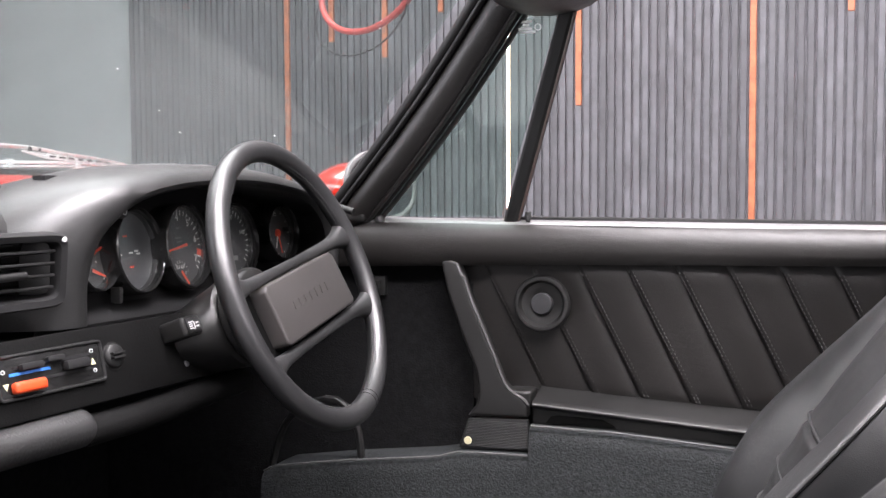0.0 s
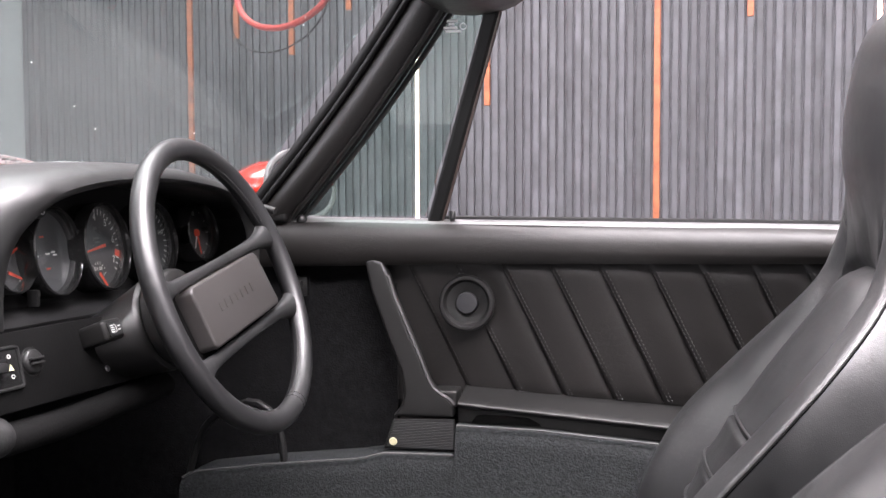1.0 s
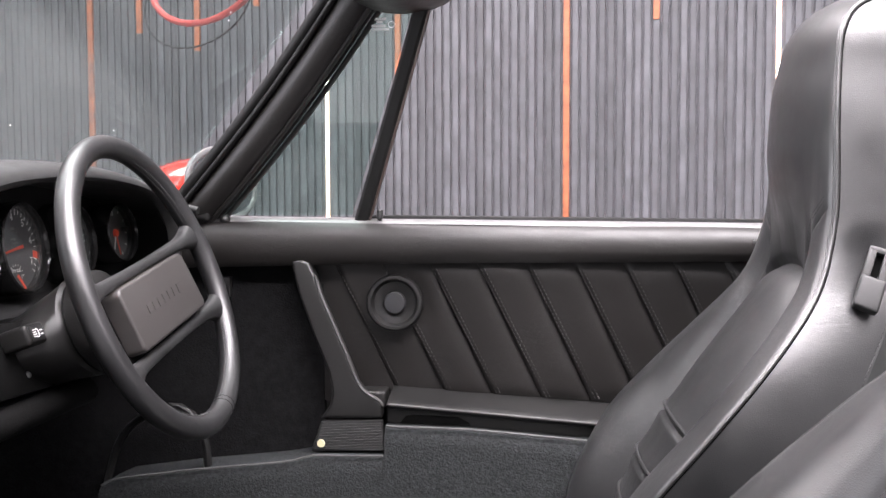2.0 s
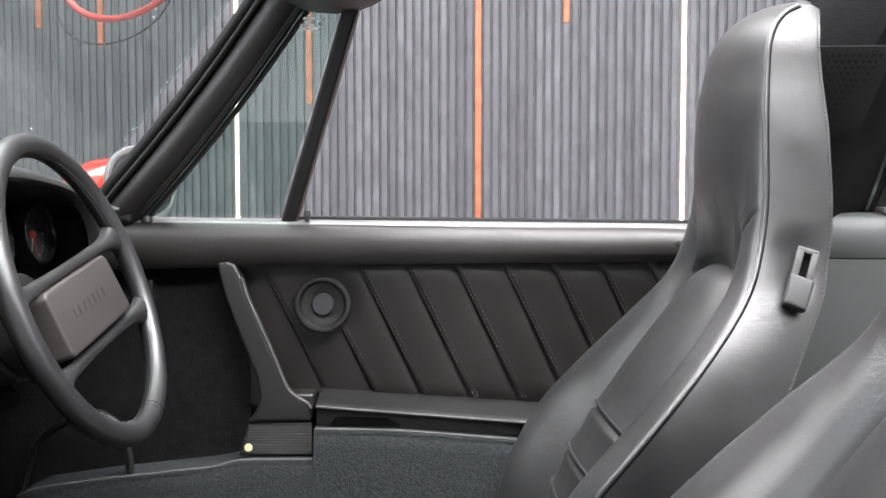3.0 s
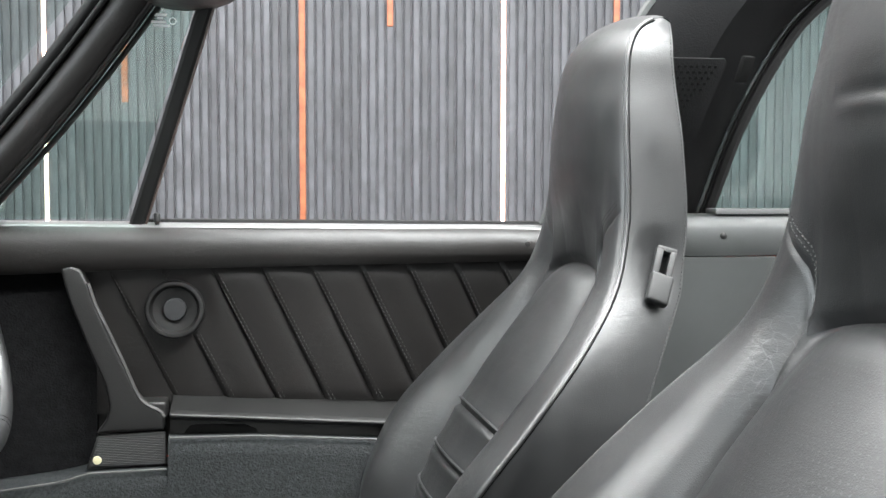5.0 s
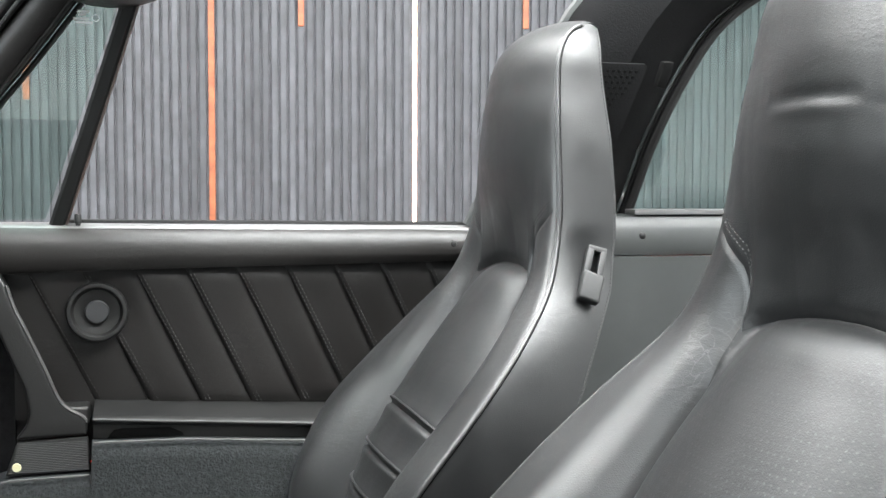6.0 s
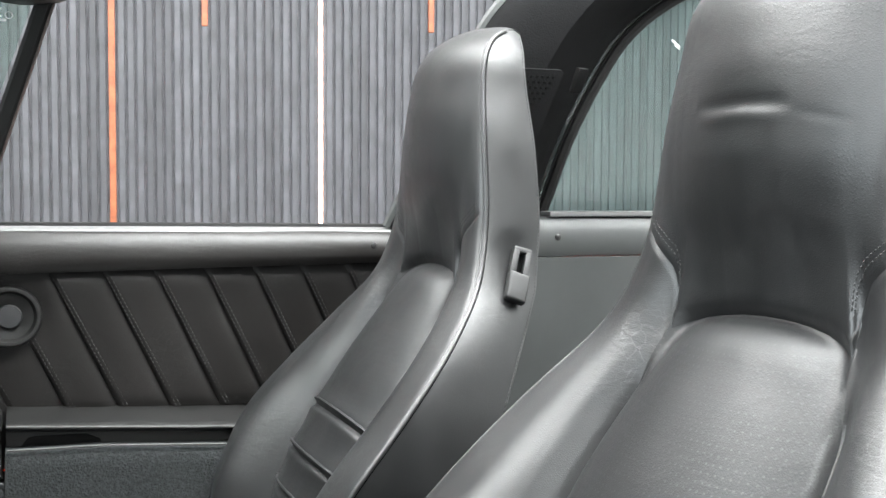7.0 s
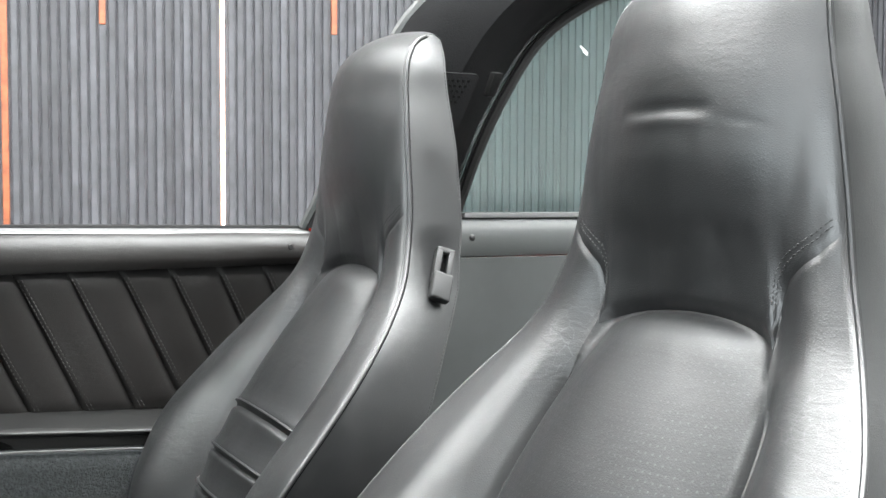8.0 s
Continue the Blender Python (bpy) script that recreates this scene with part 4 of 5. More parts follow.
for x, y, mat in ((-0.012, 0.022, NEEDLE), (-0.004, -0.022, NEEDLE), (0.012, 0.0, WHITE), (0.016, -0.004, WHITE), (-0.03, -0.004, WHITE), (-0.002, -0.002, WHITE)):
    part("warning_symbol", box(x - 0.005, x + 0.005, y - 0.0012, y + 0.0012, -0.0037, -0.0033, m=m), mat, g)

g, m = gauge("rev_counter", (-0.465, 0.3335, 0.860), 0.066, "large round black rev counter with red needle")
part("scale_marks", ticks(m, 0.064, -90, 130, 23, 5), WHITE, g)
for txt, a in (("3", -42), ("4", -2), ("5", 38), ("6", 78), ("7", 118)):
    q = m @ Matrix.Translation((0.044 * math.sin(radians(a)), 0.044 * math.cos(radians(a)), -0.0036))
    part("numeral", lettering(txt, 0.015, q, 0.0002), WHITE, g)
part("fine_print", joined(box(-0.012, 0.004, 0.012, 0.0145, -0.0037, -0.0033, m=m), box(-0.009, 0.006, 0.006, 0.0085, -0.0037, -0.0033, m=m), box(-0.008, 0.002, 0.026, 0.03, -0.0037, -0.0033, m=m)), material("dim_print", (0.12, 0.12, 0.12), 0.6), g)
part("needle", pointer(m, -0.014, 0.050, -98, 0.0022), NEEDLE, g, "red needle")
part("red_line", box(-0.006, 0.004, 0.046, 0.058, -0.0037, -0.0033, m=m @ Matrix.Rotation(radians(-104), 4, "Z")), NEEDLE, g)
mm = m @ Matrix.Translation((-0.008, -0.042, 0))
part("small_scale_marks", ticks(mm, 0.024, -80, 80, 9, 4, 0.16), WHITE, g)
for txt, a in (("0", -84), ("0.4", -28), ("0.8", 28), ("1", 84)):
    part("numeral", lettering(txt, 0.0075, mm @ Matrix.Translation((0.0135 * math.sin(radians(a)), 0.012 * math.cos(radians(a)), -0.0036)), 0.0002), WHITE, g)
part("small_needle", pointer(mm @ Matrix.Translation((-0.003, 0.004, 0)), 0.0, 0.032, 140), NEEDLE, g, "small red needle")

g, m = gauge("speedometer", (-0.457, 0.472, 0.861), 0.063, "round black speedometer with white scale")
part("scale_marks", ticks(m, 0.061, -130, 130, 27, 2), WHITE, g)
part("needle", pointer(m, 0.020, 0.050, -128, 0.0014), NEEDLE, g, "thin red needle")
for txt, a in (("20", -100), ("60", -52), ("100", 8), ("140", 70)):
    part("numeral", lettering(txt, 0.011, m @ Matrix.Translation((0.040 * math.sin(radians(a)), 0.040 * math.cos(radians(a)), -0.0036)), 0.0002), WHITE, g)
part("counter_window", box(-0.016, 0.016, -0.032, -0.024, -0.0037, -0.0033, m=m), material("grey_counter", (0.25, 0.25, 0.25), 0.5), g)

g, m = gauge("dashboard_clock", (-0.440, 0.604, 0.8695), 0.050, "small round black clock with red hand")
part("minute_marks", ticks(m, 0.048, 0, 330, 12, 3), WHITE, g)
part("numeral", lettering("12", 0.009, m @ Matrix.Translation((0, 0.033, -0.0036)), 0.0002), WHITE, g)
part("hour_hand", pointer(m, 0, 0.028, 200, 0.0016), WHITE, g)
part("minute_hand", pointer(m, 0, 0.037, 168, 0.0018), NEEDLE, g, "red hand")
part("hub", lathe([(0, 0.003), (0.006, 0.002), (0.007, -0.002)], m, 18), NEEDLE, g)
part("reset_knob", lathe([(0, 0.012), (0.004, 0.0115), (0.0045, 0.0)], m @ Matrix.Translation((0.02, 0.006, 0)), 14), PLASTIC, g)

switch = thing("dash_switch", (-0.44, 0.165, 0.915), "small black push switch with white symbol", "switch")
sm = frame_at((-0.462, 0.160, 0.915), (0.98, -0.15, 0))
part("knob", lathe([(0, 0.03), (0.007, 0.0295), (0.0085, 0.027), (0.0085, -0.02)], sm, 20), PLASTIC, switch)
part("symbol", tube([sm @ Vector((0.003 * math.cos(a), 0.003 * math.sin(a), 0.0302)) for a in np.linspace(0, 6.28, 12, endpoint=False)], 0.0006, 5, True), WHITE, switch)
switch = thing("dash_switch", (-0.44, 0.165, 0.79), "small black lever switch below the gauges", "switch")
part("lever", box(-0.466, -0.450, 0.166, 0.173, 0.790, 0.812, 0.002), PLASTIC, switch)
part("symbol", box(-0.4505, -0.4485, 0.168, 0.171, 0.804, 0.809), THREAD, switch)

# Lower fascia with heater controls.
FN = Vector((0.94, -0.13, 0.22)).normalized()
fm = frame_at((-0.4287, 0.02, 0.725), FN)
fascia = thing("lower_fascia", (-0.43, 0.05, 0.72), "black lower fascia with coloured heater slider controls", "fascia")
part("panel", box(-0.66, 0.42, -0.052, 0.046, -0.03, 0.0, 0.006, m=fm), FASCIA, fascia)
part("underside", slab([[(-0.43 + across(y) * 0.8 - 0.06 * t, y, 0.768 - 0.012 * math.sin(3.1 * t)) for y in np.linspace(-0.66, 0.62, 10)] for t in np.linspace(0.15, 1.6, 5)], (0, 0, -0.012)), MATT, fascia)
hm = fm @ Matrix.Translation((-0.024, 0.002, 0))
heat = part("heater_panel", box(-0.083, 0.083, -0.024, 0.024, -0.004, 0.004, 0.004, m=hm), GLOSS, fascia, "raised black heater control panel")
part("panel_rim", tube([hm @ Vector((0.083 * math.copysign(abs(a) ** 0.4, a), 0.025 * math.copysign(abs(b) ** 0.4, b), 0.004)) for a, b in ring], 0.0022, 6, True), PLASTIC, heat)
part("slot", box(-0.06, 0.062, 0.009, 0.0125, 0.003, 0.0048, m=hm), MATT, heat)
part("slot", box(-0.06, 0.062, -0.009, -0.0055, 0.003, 0.0048, m=hm), MATT, heat)
part("blue_scale", box(-0.066, -0.004, 0.0015, 0.0050, 0.0035, 0.0052, m=hm), BLUE, heat, "blue temperature stripe")
part("slider", box(-0.052, -0.018, 0.006, 0.014, 0.004, 0.013, 0.003, m=hm), MATT, heat)
part("slider", box(-0.012, 0.016, 0.010, 0.017, 0.004, 0.013, 0.003, m=hm), MATT, heat)
part("slider", box(0.014, 0.052, -0.004, 0.008, 0.004, 0.016, 0.004, m=hm), MATT, heat)
part("red_slider", box(-0.068, -0.020, -0.020, -0.006, 0.004, 0.016, 0.005, 3, m=hm), ORANGE, heat, "bright orange-red slider knob")
for x, y in ((0.066, 0.0005), (-0.073, -0.010)):
    s = 1 if x > 0 else -1
    part("arrow_mark", prism([(x - 0.004, y - 0.004 * s), (x + 0.004, y - 0.004 * s), (x, y + 0.004 * s)] if s > 0 else [(x - 0.004, y + 0.004), (x, y - 0.004), (x + 0.004, y + 0.004)], 0.0008, hm @ Matrix.Translation((0, 0, 0.0042))), CREAM, heat)
for x, y in ((0.066, 0.014), (0.067, -0.011), (-0.074, 0.008)):
    part("symbol", tube([hm @ Vector((x + 0.0026 * math.cos(a), y + 0.0022 * math.sin(a), 0.0044)) for a in np.linspace(0, 6.28, 10, endpoint=False)], 0.0005, 5, True), WHITE, heat)
km = fm @ Matrix.Translation((0.083, 0.004, 0))
knob = part("rotary_knob", lathe([(0.0, 0.006), (0.013, 0.006), (0.0155, 0.004), (0.0165, 0.0), (0.0185, 0.0005), (0.0195, -0.001), (0.0195, -0.006)], km, 36), PLASTIC, fascia, "round black rotary knob")
part("grip", box(-0.011, 0.011, -0.0045, -0.0012, 0.004, 0.012, 0.001, m=km), PLASTIC, knob)
part("grip", box(-0.011, 0.011, 0.0012, 0.0045, 0.004, 0.012, 0.001, m=km), PLASTIC, knob)

knee = thing("knee_roll", (-0.42, 0.1, 0.65), "grained black padded knee roll under the dashboard", "knee roll")
part("thick_roll", capped([[Vector((-0.382 + across(y) + 0.030 * s * math.cos(a), y, 0.648 + 0.026 * s * math.sin(a))) for a in np.linspace(0, 2 * math.pi, 18, endpoint=False)] for y, s in list(zip(np.linspace(-0.66, 0.028, 14), [1] * 14)) + [(0.037, 0.97), (0.042, 0.85)]]), KNEE, knee)
part("thin_roll", capped([[Vector((-0.380 + across(y) + 0.024 * math.cos(a), y, 0.641 + 0.02 * math.sin(a) + 0.013 * max(0, min(1, (y - 0.15) / 0.2)))) for a in np.linspace(0, 2 * math.pi, 18, endpoint=False)] for y in np.linspace(0.036, 0.36, 10)]), FASCIA, knee)

# ---- steering column and wheel ----
WC, ALPHA, PSI = Vector((-0.2582, 0.3492, 0.8066)), radians(20.3), radians(-1.84)
NRM = Vector((math.cos(ALPHA) * math.cos(PSI), math.cos(ALPHA) * math.sin(PSI), math.sin(ALPHA)))
wm = frame_at(WC, NRM)
column = thing("steering_column", (-0.4, 0.33, 0.75), "black steering column shroud with switch stalk", "steering column")
cm = wm @ Matrix.Translation((-0.030, -0.020, -0.06))
part("shroud", lathe([(0, 0.0), (0.064, 0.0), (0.069, -0.004), (0.071, -0.010), (0.070, -0.034), (0.066, -0.038)], cm, 48), MOULDED, column)
# The switch housing tapers from the shroud to the dashboard and swells out to the stalk.
rings = []
for h, r0, sx, sy, grow in ((-0.038, 0.068, 0.0, 0.0, 0.0), (-0.043, 0.071, -0.002, 0.0, 0.004), (-0.060, 0.066, -0.006, -0.002, 0.014), (-0.085, 0.060, -0.014, -0.004, 0.024), (-0.115, 0.054, -0.022, -0.008, 0.030), (-0.20, 0.045, -0.020, -0.010, 0.0)):
    rings.append([cm @ Vector((sx + (r0 + grow * max(0, -math.cos(k)) ** 2) * math.cos(k), sy + r0 * math.sin(k), h)) for k in np.linspace(0, 2 * math.pi, 40, endpoint=False)])
part("switch_housing", capped(rings), MOULDED, column, "moulded black switch housing")
st = part("stalk", box(-0.126, -0.082, -0.004, 0.025, -0.100, -0.058, 0.006, 3, m=cm), MOULDED, column, "black light switch stalk")
sk = cm @ Matrix.Translation((0.016, 0.007, 0))
part("key_frame", box(-0.136, -0.104, -0.007, 0.014, -0.0590, -0.0565, 0.002, 2, m=sk), PLASTIC, st)
part("symbol", joined(*[box(-0.131, -0.123, y + 0.0004, y + 0.0016, -0.0566, -0.0560, m=sk) for y in (-0.002, 0.001, 0.004, 0.007)], tube([sk @ Vector((-0.122 + 0.004 * math.cos(a), 0.0033 + 0.006 * math.sin(a), -0.0562)) for a in np.linspace(-1.5, 1.5, 9)], 0.0006, 5), *[box(-0.114, -0.108, y + 0.0002, y + 0.0018, -0.0566, -0.0560, m=sk) for y in (0.0, 0.005)]), WHITE, st)
part("housing_screw", lathe([(0, 0.002), (0.004, 0.0018), (0.005, 0.0)], cm @ Matrix.Translation((-0.086, -0.036, -0.10)), 14), CHROME, column)

wheel = thing("steering_wheel", WC, "black leather four-spoke steering wheel with centre pad", "steering wheel")
wr = wm @ Matrix.Rotation(radians(9), 4, "Z")
R = 0.2083


def rim_ring(a, r=0.0165):
    c = Vector((R * math.sin(a), R * math.cos(a), 0))
    o = c.normalized()
    return [wr @ (c + o * (r * math.cos(k)) + Vector((0, 0, r * 0.95 * math.sin(k)))) for k in np.linspace(0, 2 * math.pi, 16, endpoint=False)]


part("rim", sheet([rim_ring(a) for a in np.linspace(0, 2 * math.pi, 96, endpoint=False)], closed=True, loop=True), RIM, wheel, "black stitched leather rim")


def inside(x, y, z):
    """Keeps a spoke's end within the rim."""
    k = min(1.0, R / math.hypot(x, y))
    return Vector((x * k, y * k, z))


def spoke(low, high, low_flare, high_flare, reach):
    """A padded spoke between two heights that flares into the rim at both ends."""
    rows = []
    for x in np.linspace(-reach, reach, 61):
        t = abs(x) / reach
        f = max(0, (t - 0.62) / 0.38)
        lo, hi = low - 0.004 * t**2 - low_flare * f**3, high + 0.006 * t**2 + high_flare * f**3
        mid, w, dip = (lo + hi) / 2, (hi - lo) / 2, -0.012 * (1 - t**3)
        rows.append([wr @ inside(x, mid + w * c, dip + (0.0075 + 0.005 * t**3) * q) for c, q in ((-1, -0.5), (-0.98, 0.05), (-0.85, 0.55), (-0.55, 0.85), (0, 0.95), (0.55, 0.85), (0.85, 0.55), (0.98, 0.05), (1, -0.5), (0, -0.9))])
    return capped(rows)


part("upper_spoke", spoke(0.0265, 0.041, 0.012, 0.028, 0.2045), RIM, wheel)
part("lower_spoke", spoke(-0.0890, -0.0735, 0.034, 0.010, 0.190), RIM, wheel)
# Near-black box: the shade behind the pad is in its colour.
part("hub_cover", box(-0.135, 0.13, -0.080, 0.030, -0.060, -0.022, 0.012, 2, m=wr), HOLE, wheel, "near-black hub cover with shade painted in")
pad = part("centre_pad", prism([(-0.122, -0.060), (-0.115, -0.066), (0.122, -0.066), (0.129, -0.059), (0.118, 0.018), (0.110, 0.025), (-0.118, 0.025), (-0.126, 0.018)], 0.040, wr @ Matrix.Translation((0, 0, -0.036)), 0.008, 3), PADM, wheel, "satin dark grey horn pad")
for k in range(7):
    x = -0.066 + 0.0195 * k
    part("embossed_bar", joined(box(x, x + 0.0145, -0.0140, -0.0124, 0.0036, 0.0048, m=wr), box(x, x + 0.0145, -0.0256, -0.0240, 0.0036, 0.0048, m=wr), box(x, x + 0.0016, -0.0240, -0.0140, 0.0036, 0.0048, m=wr)), PADM, pad)
for s in (-1, 1):
    for a0, a1 in ((28, 72), (118, 172)):
        for ang in (0.30, -0.05):
            pts = [wr @ (Vector((math.sin(radians(a * s)), math.cos(radians(a * s)), 0)) * (R - 0.0168 * math.cos(ang)) + Vector((0, 0, 0.0165 * math.sin(ang) + 0.002))) for a in np.linspace(a0, a1, 24)]
            part("rim_stitching", stitches(pts, NRM, 0.0035, 0.002, 0.0009), SEATTHREAD, wheel)
for a in (168, 171):
    c = [wr @ (Vector((math.sin(radians(a)), math.cos(radians(a)), 0)) * (R + 0.0166 * math.cos(k)) + Vector((0, 0, 0.0160 * math.sin(k)))) for k in np.linspace(0, 2 * math.pi, 16, endpoint=False)]
    part("rim_seam", tube(c, 0.0008, 5, True), RIM, wheel)

cable = thing("pedal_hoop", (-0.3, 0.6, 0.4), "bent dark tube in the footwell", "tube")
part("tube", tube(smooth_line([(-0.52, 0.69, 0.30), (-0.47, 0.685, 0.49), (-0.40, 0.65, 0.555), (-0.345, 0.64, 0.572), (-0.31, 0.635, 0.555), (-0.292, 0.635, 0.51), (-0.29, 0.64, 0.44), (-0.30, 0.66, 0.30)], 28), 0.007, 8), PLASTIC, cable)

# ---- seats ----
PIPE = [(0.333, 0.380, 0.244), (0.337, 0.430, 0.250), (0.345, 0.490, 0.260), (0.389, 0.582, 0.279), (0.457, 0.661, 0.269), (0.529, 0.740, 0.240), (0.589, 0.814, 0.196), (0.612, 0.880, 0.170), (0.619, 0.930, 0.160), (0.621, 1.012, 0.147), (0.626, 1.080, 0.132), (0.630, 1.120, 0.126), (0.646, 1.152, 0.114), (0.679, 1.168, 0.094), (0.702, 1.171, 0.082)]
BACK = [(0.470, 0.300), (0.490, 0.360), (0.515, 0.430), (0.572, 0.545), (0.612, 0.650), (0.648, 0.730), (0.689, 0.812), (0.703, 0.880), (0.706, 0.930), (0.704, 1.012), (0.699, 1.080), (0.698, 1.115), (0.702, 1.140), (0.708, 1.158), (0.712, 1.166)]
# The seam between headrest and bolsters: half-width, height.
SEAM = np.array([(0.0, 0.843), (0.03, 0.8422), (0.055, 0.8395), (0.075, 0.8355), (0.092, 0.8295), (0.101, 0.8245), (0.107, 0.820), (0.1098, 0.838), (0.113, 0.853), (0.1172, 0.865), (0.123, 0.875), (0.1353, 0.8875), (0.1447, 0.8965), (0.1494, 0.903), (0.1553, 0.910), (0.160, 0.918), (0.185, 0.95)])

# By height: the insert's half-width, the bolsters' crest, the insert's depth at its edge.
OI = ([0.45, 0.56, 0.65, 0.70, 0.74, 0.78, 0.80, 0.822, 0.9, 1.17], [0.122, 0.130, 0.134, 0.133, 0.129, 0.121, 0.115, 0.107, 0.085, 0.05])
CREST = ([0.45, 0.58, 0.7, 0.8, 0.9], [0.0163, 0.003, 0.003, 0.003, 0.0157])
SINK = ([0.5, 0.6, 0.7, 0.8], [-0.0621, -0.0541, -0.0281, -0.0171])
RIBS = (0.643, 0.586, 0.530, 0.474)
CB, PUFF, HOLLOW = 0.60, 0.027, 0.046


def inset(w):
    """How much narrower the seat's back is than its piping."""
    return np.interp(w, [0.4, 0.7, 0.9, 1.17], [0.05, 0.03, 0.006, 0.004])


def ease(v, xs, ys, blur=0.014):
    """A table read with its corners rounded off."""
    g = np.linspace(xs[0] - 0.1, xs[-1] + 0.1, 500)
    y = np.interp(g, xs, ys)
    n = int(3 * blur / (g[1] - g[0])) + 1
    ker = np.exp(-((np.arange(-n, n + 1) * (g[1] - g[0]) / blur) ** 2) / 2)
    y = np.convolve(np.pad(y, n, mode="edge"), ker / ker.sum(), "valid")
    return np.interp(v, g, y)


# The seat's own surface, upholstered side forward.
def seat_surface(crease, NV=260, NU=141):
    """Rows of points from one piping to the other: bolsters, pillowed insert and headrest."""
    dense = smooth_line([(x, 0, z, w) for x, z, w in PIPE], 600)[:, [0, 2, 3]]
    ker = np.exp(-((np.arange(-24, 25) / 10.0) ** 2) / 2)
    ends = np.concatenate([2 * dense[:1] - dense[24:0:-1], dense, 2 * dense[-1:] - dense[-2:-26:-1]])
    dense = np.stack([np.convolve(ends[:, k], ker / ker.sum(), "valid") for k in range(3)], 1)
    s_dense = np.r_[0, np.cumsum(np.hypot(*np.diff(dense[:, :2], axis=0).T))]
    s_in = np.r_[0, np.cumsum(np.hypot(*np.diff(np.array(PIPE)[:, :2], axis=0).T))]
    s_in *= s_dense[-1] / s_in[-1]

    def at(s):
        return [np.interp(s, s_dense, dense[:, k]) for k in range(3)]

    s_row = np.linspace(0, s_dense[-1], NV)
    pipe = np.stack(at(s_row), 1)
    back = np.stack([np.interp(s_row, s_in, np.array(BACK)[:, k]) for k in (0, 1)], 1)
    s_star = float(np.interp(0.843, dense[:400, 1], s_dense[:400]))
    i_star = int(np.searchsorted(s_row, s_star))
    s_row[i_star] = s_star
    t = np.linspace(-1, 1, NU)[None, :]
    S = np.repeat(s_row[:, None], NU, 1)
    pull = np.exp(-(((s_row - s_star) / 0.10) ** 2))[:, None]
    # Each column crosses the seam at a height of its own.
    across_seam = np.where(abs(t) < 0.55, abs(t) / 0.55 * 0.107, 0.107 + (abs(t) - 0.55) / 0.45 * 0.053)
    z_seam = np.interp(across_seam, SEAM[:, 0], SEAM[:, 1])
    S = np.clip(s_row[:, None] + (np.interp(z_seam, dense[:480, 1], s_dense[:480]) - s_star) * pull, 0, s_dense[-1])
    x, z, w = at(S)
    oi = ease(z, *OI, 0.008)
    a = np.where(abs(t) < 0.55, abs(t) / 0.55 * oi, oi + (abs(t) - 0.55) / 0.45 * (w - oi))
    o = np.sign(t) * a
    u = a / w
    dist = np.min(np.hypot(a[:, :, None] - a[i_star][None, None, :], z[:, :, None] - z[i_star][None, None, :]), 2)
    above = np.arange(NV)[:, None] > i_star
    edge = np.clip(1 - u**2.0, 0, 1)
    head = ease(z, [0.9, 1.06, 1.13, 1.17], [0.034, 0.034, 0.023, 0.009]) * edge**0.95 + 0.002 * np.clip(1 - (o / 0.1) ** 2, 0, 1)
    # The headrest draws in towards the top of the insert.
    draw = np.clip(1 - (z - 0.835) / 0.15, 0, 1) ** 1.6 * np.clip(1.12 - (a / 0.125) ** 2, 0, 1) ** 0.7
    head = head - HOLLOW * draw
    if crease:
        run = np.clip(1 - ((o - 0.014) / 0.060) ** 2, 0, 1) ** 0.7
        sag = 1.018 + 0.0006 * np.sin(o * 55 + 1) + 0.02 * o
        head = head + run * (0.0012 * np.exp(-(((z - sag + 0.006) / 0.0055) ** 2)) - 0.0020 * np.exp(-(((z - sag - 0.005) / 0.0065) ** 2)))
        head = head - 0.0007 * np.clip(1 - ((o + 0.075) / 0.03) ** 2, 0, 1) * np.exp(-(((z - 1.010 - 0.2 * (o + 0.07)) / 0.004) ** 2))
    crest = ease(z, *CREST, 0.03)
    inner = np.clip(a / oi, 0, 1)
    sink = ease(z, *SINK, 0.03)
    arch = np.clip(dist / 0.05, 0, 1)
    flat = sink + PUFF * (1 - inner**2.5) * (1 - (1 - arch) ** 3)
    for rz in RIBS:
        flat = flat - 0.006 * np.exp(-(((z - rz) / 0.0035) ** 2)) + 0.003 * np.exp(-(((z - rz) / 0.016) ** 2))
    b = np.clip((a - oi) / np.maximum(w - oi, 1e-4), 0, 1)
    wing = (sink + (crest - sink) * np.sin(np.clip(b / CB, 0, 1) * math.pi / 2)) * np.clip(1 - np.clip((b - CB) / (1 - CB), 0, 1) ** 2.2, 0, 1) ** 0.6
    low_d = np.where(a < oi, flat, wing)
    # Over the bolsters the headrest goes on without a step; over the insert it meets it in a fold.
    soft = np.clip((a - np.maximum(oi, 0.105)) / 0.03, 0, 1)
    soft = soft * soft * (3 - 2 * soft)
    wide = 0.004 + 0.045 * soft
    k = 1 / (1 + np.exp(-np.clip(np.where(above, dist, -dist) / wide, -30, 30)))
    low_d = low_d - 0.007 * np.exp(-(((a - oi) / 0.005) ** 2)) * (1 - k) * np.clip(dist / 0.03, 0, 1)
    d = k * head + (1 - k) * low_d - (0.0040 - 0.0030 * soft) * np.exp(-((dist / (0.006 - 0.0025 * soft)) ** 2)) * (u < 0.98)
    # Outside the insert the padding evens out across the seam, which lies in it as a shallow line.
    even = d
    for axis, sig in ((0, 4.5), (1, 6.0)):
        n = int(3 * sig)
        ker = np.exp(-((np.arange(-n, n + 1) / sig) ** 2) / 2)
        pad_ = [(n, n) if k_ == axis else (0, 0) for k_ in (0, 1)]
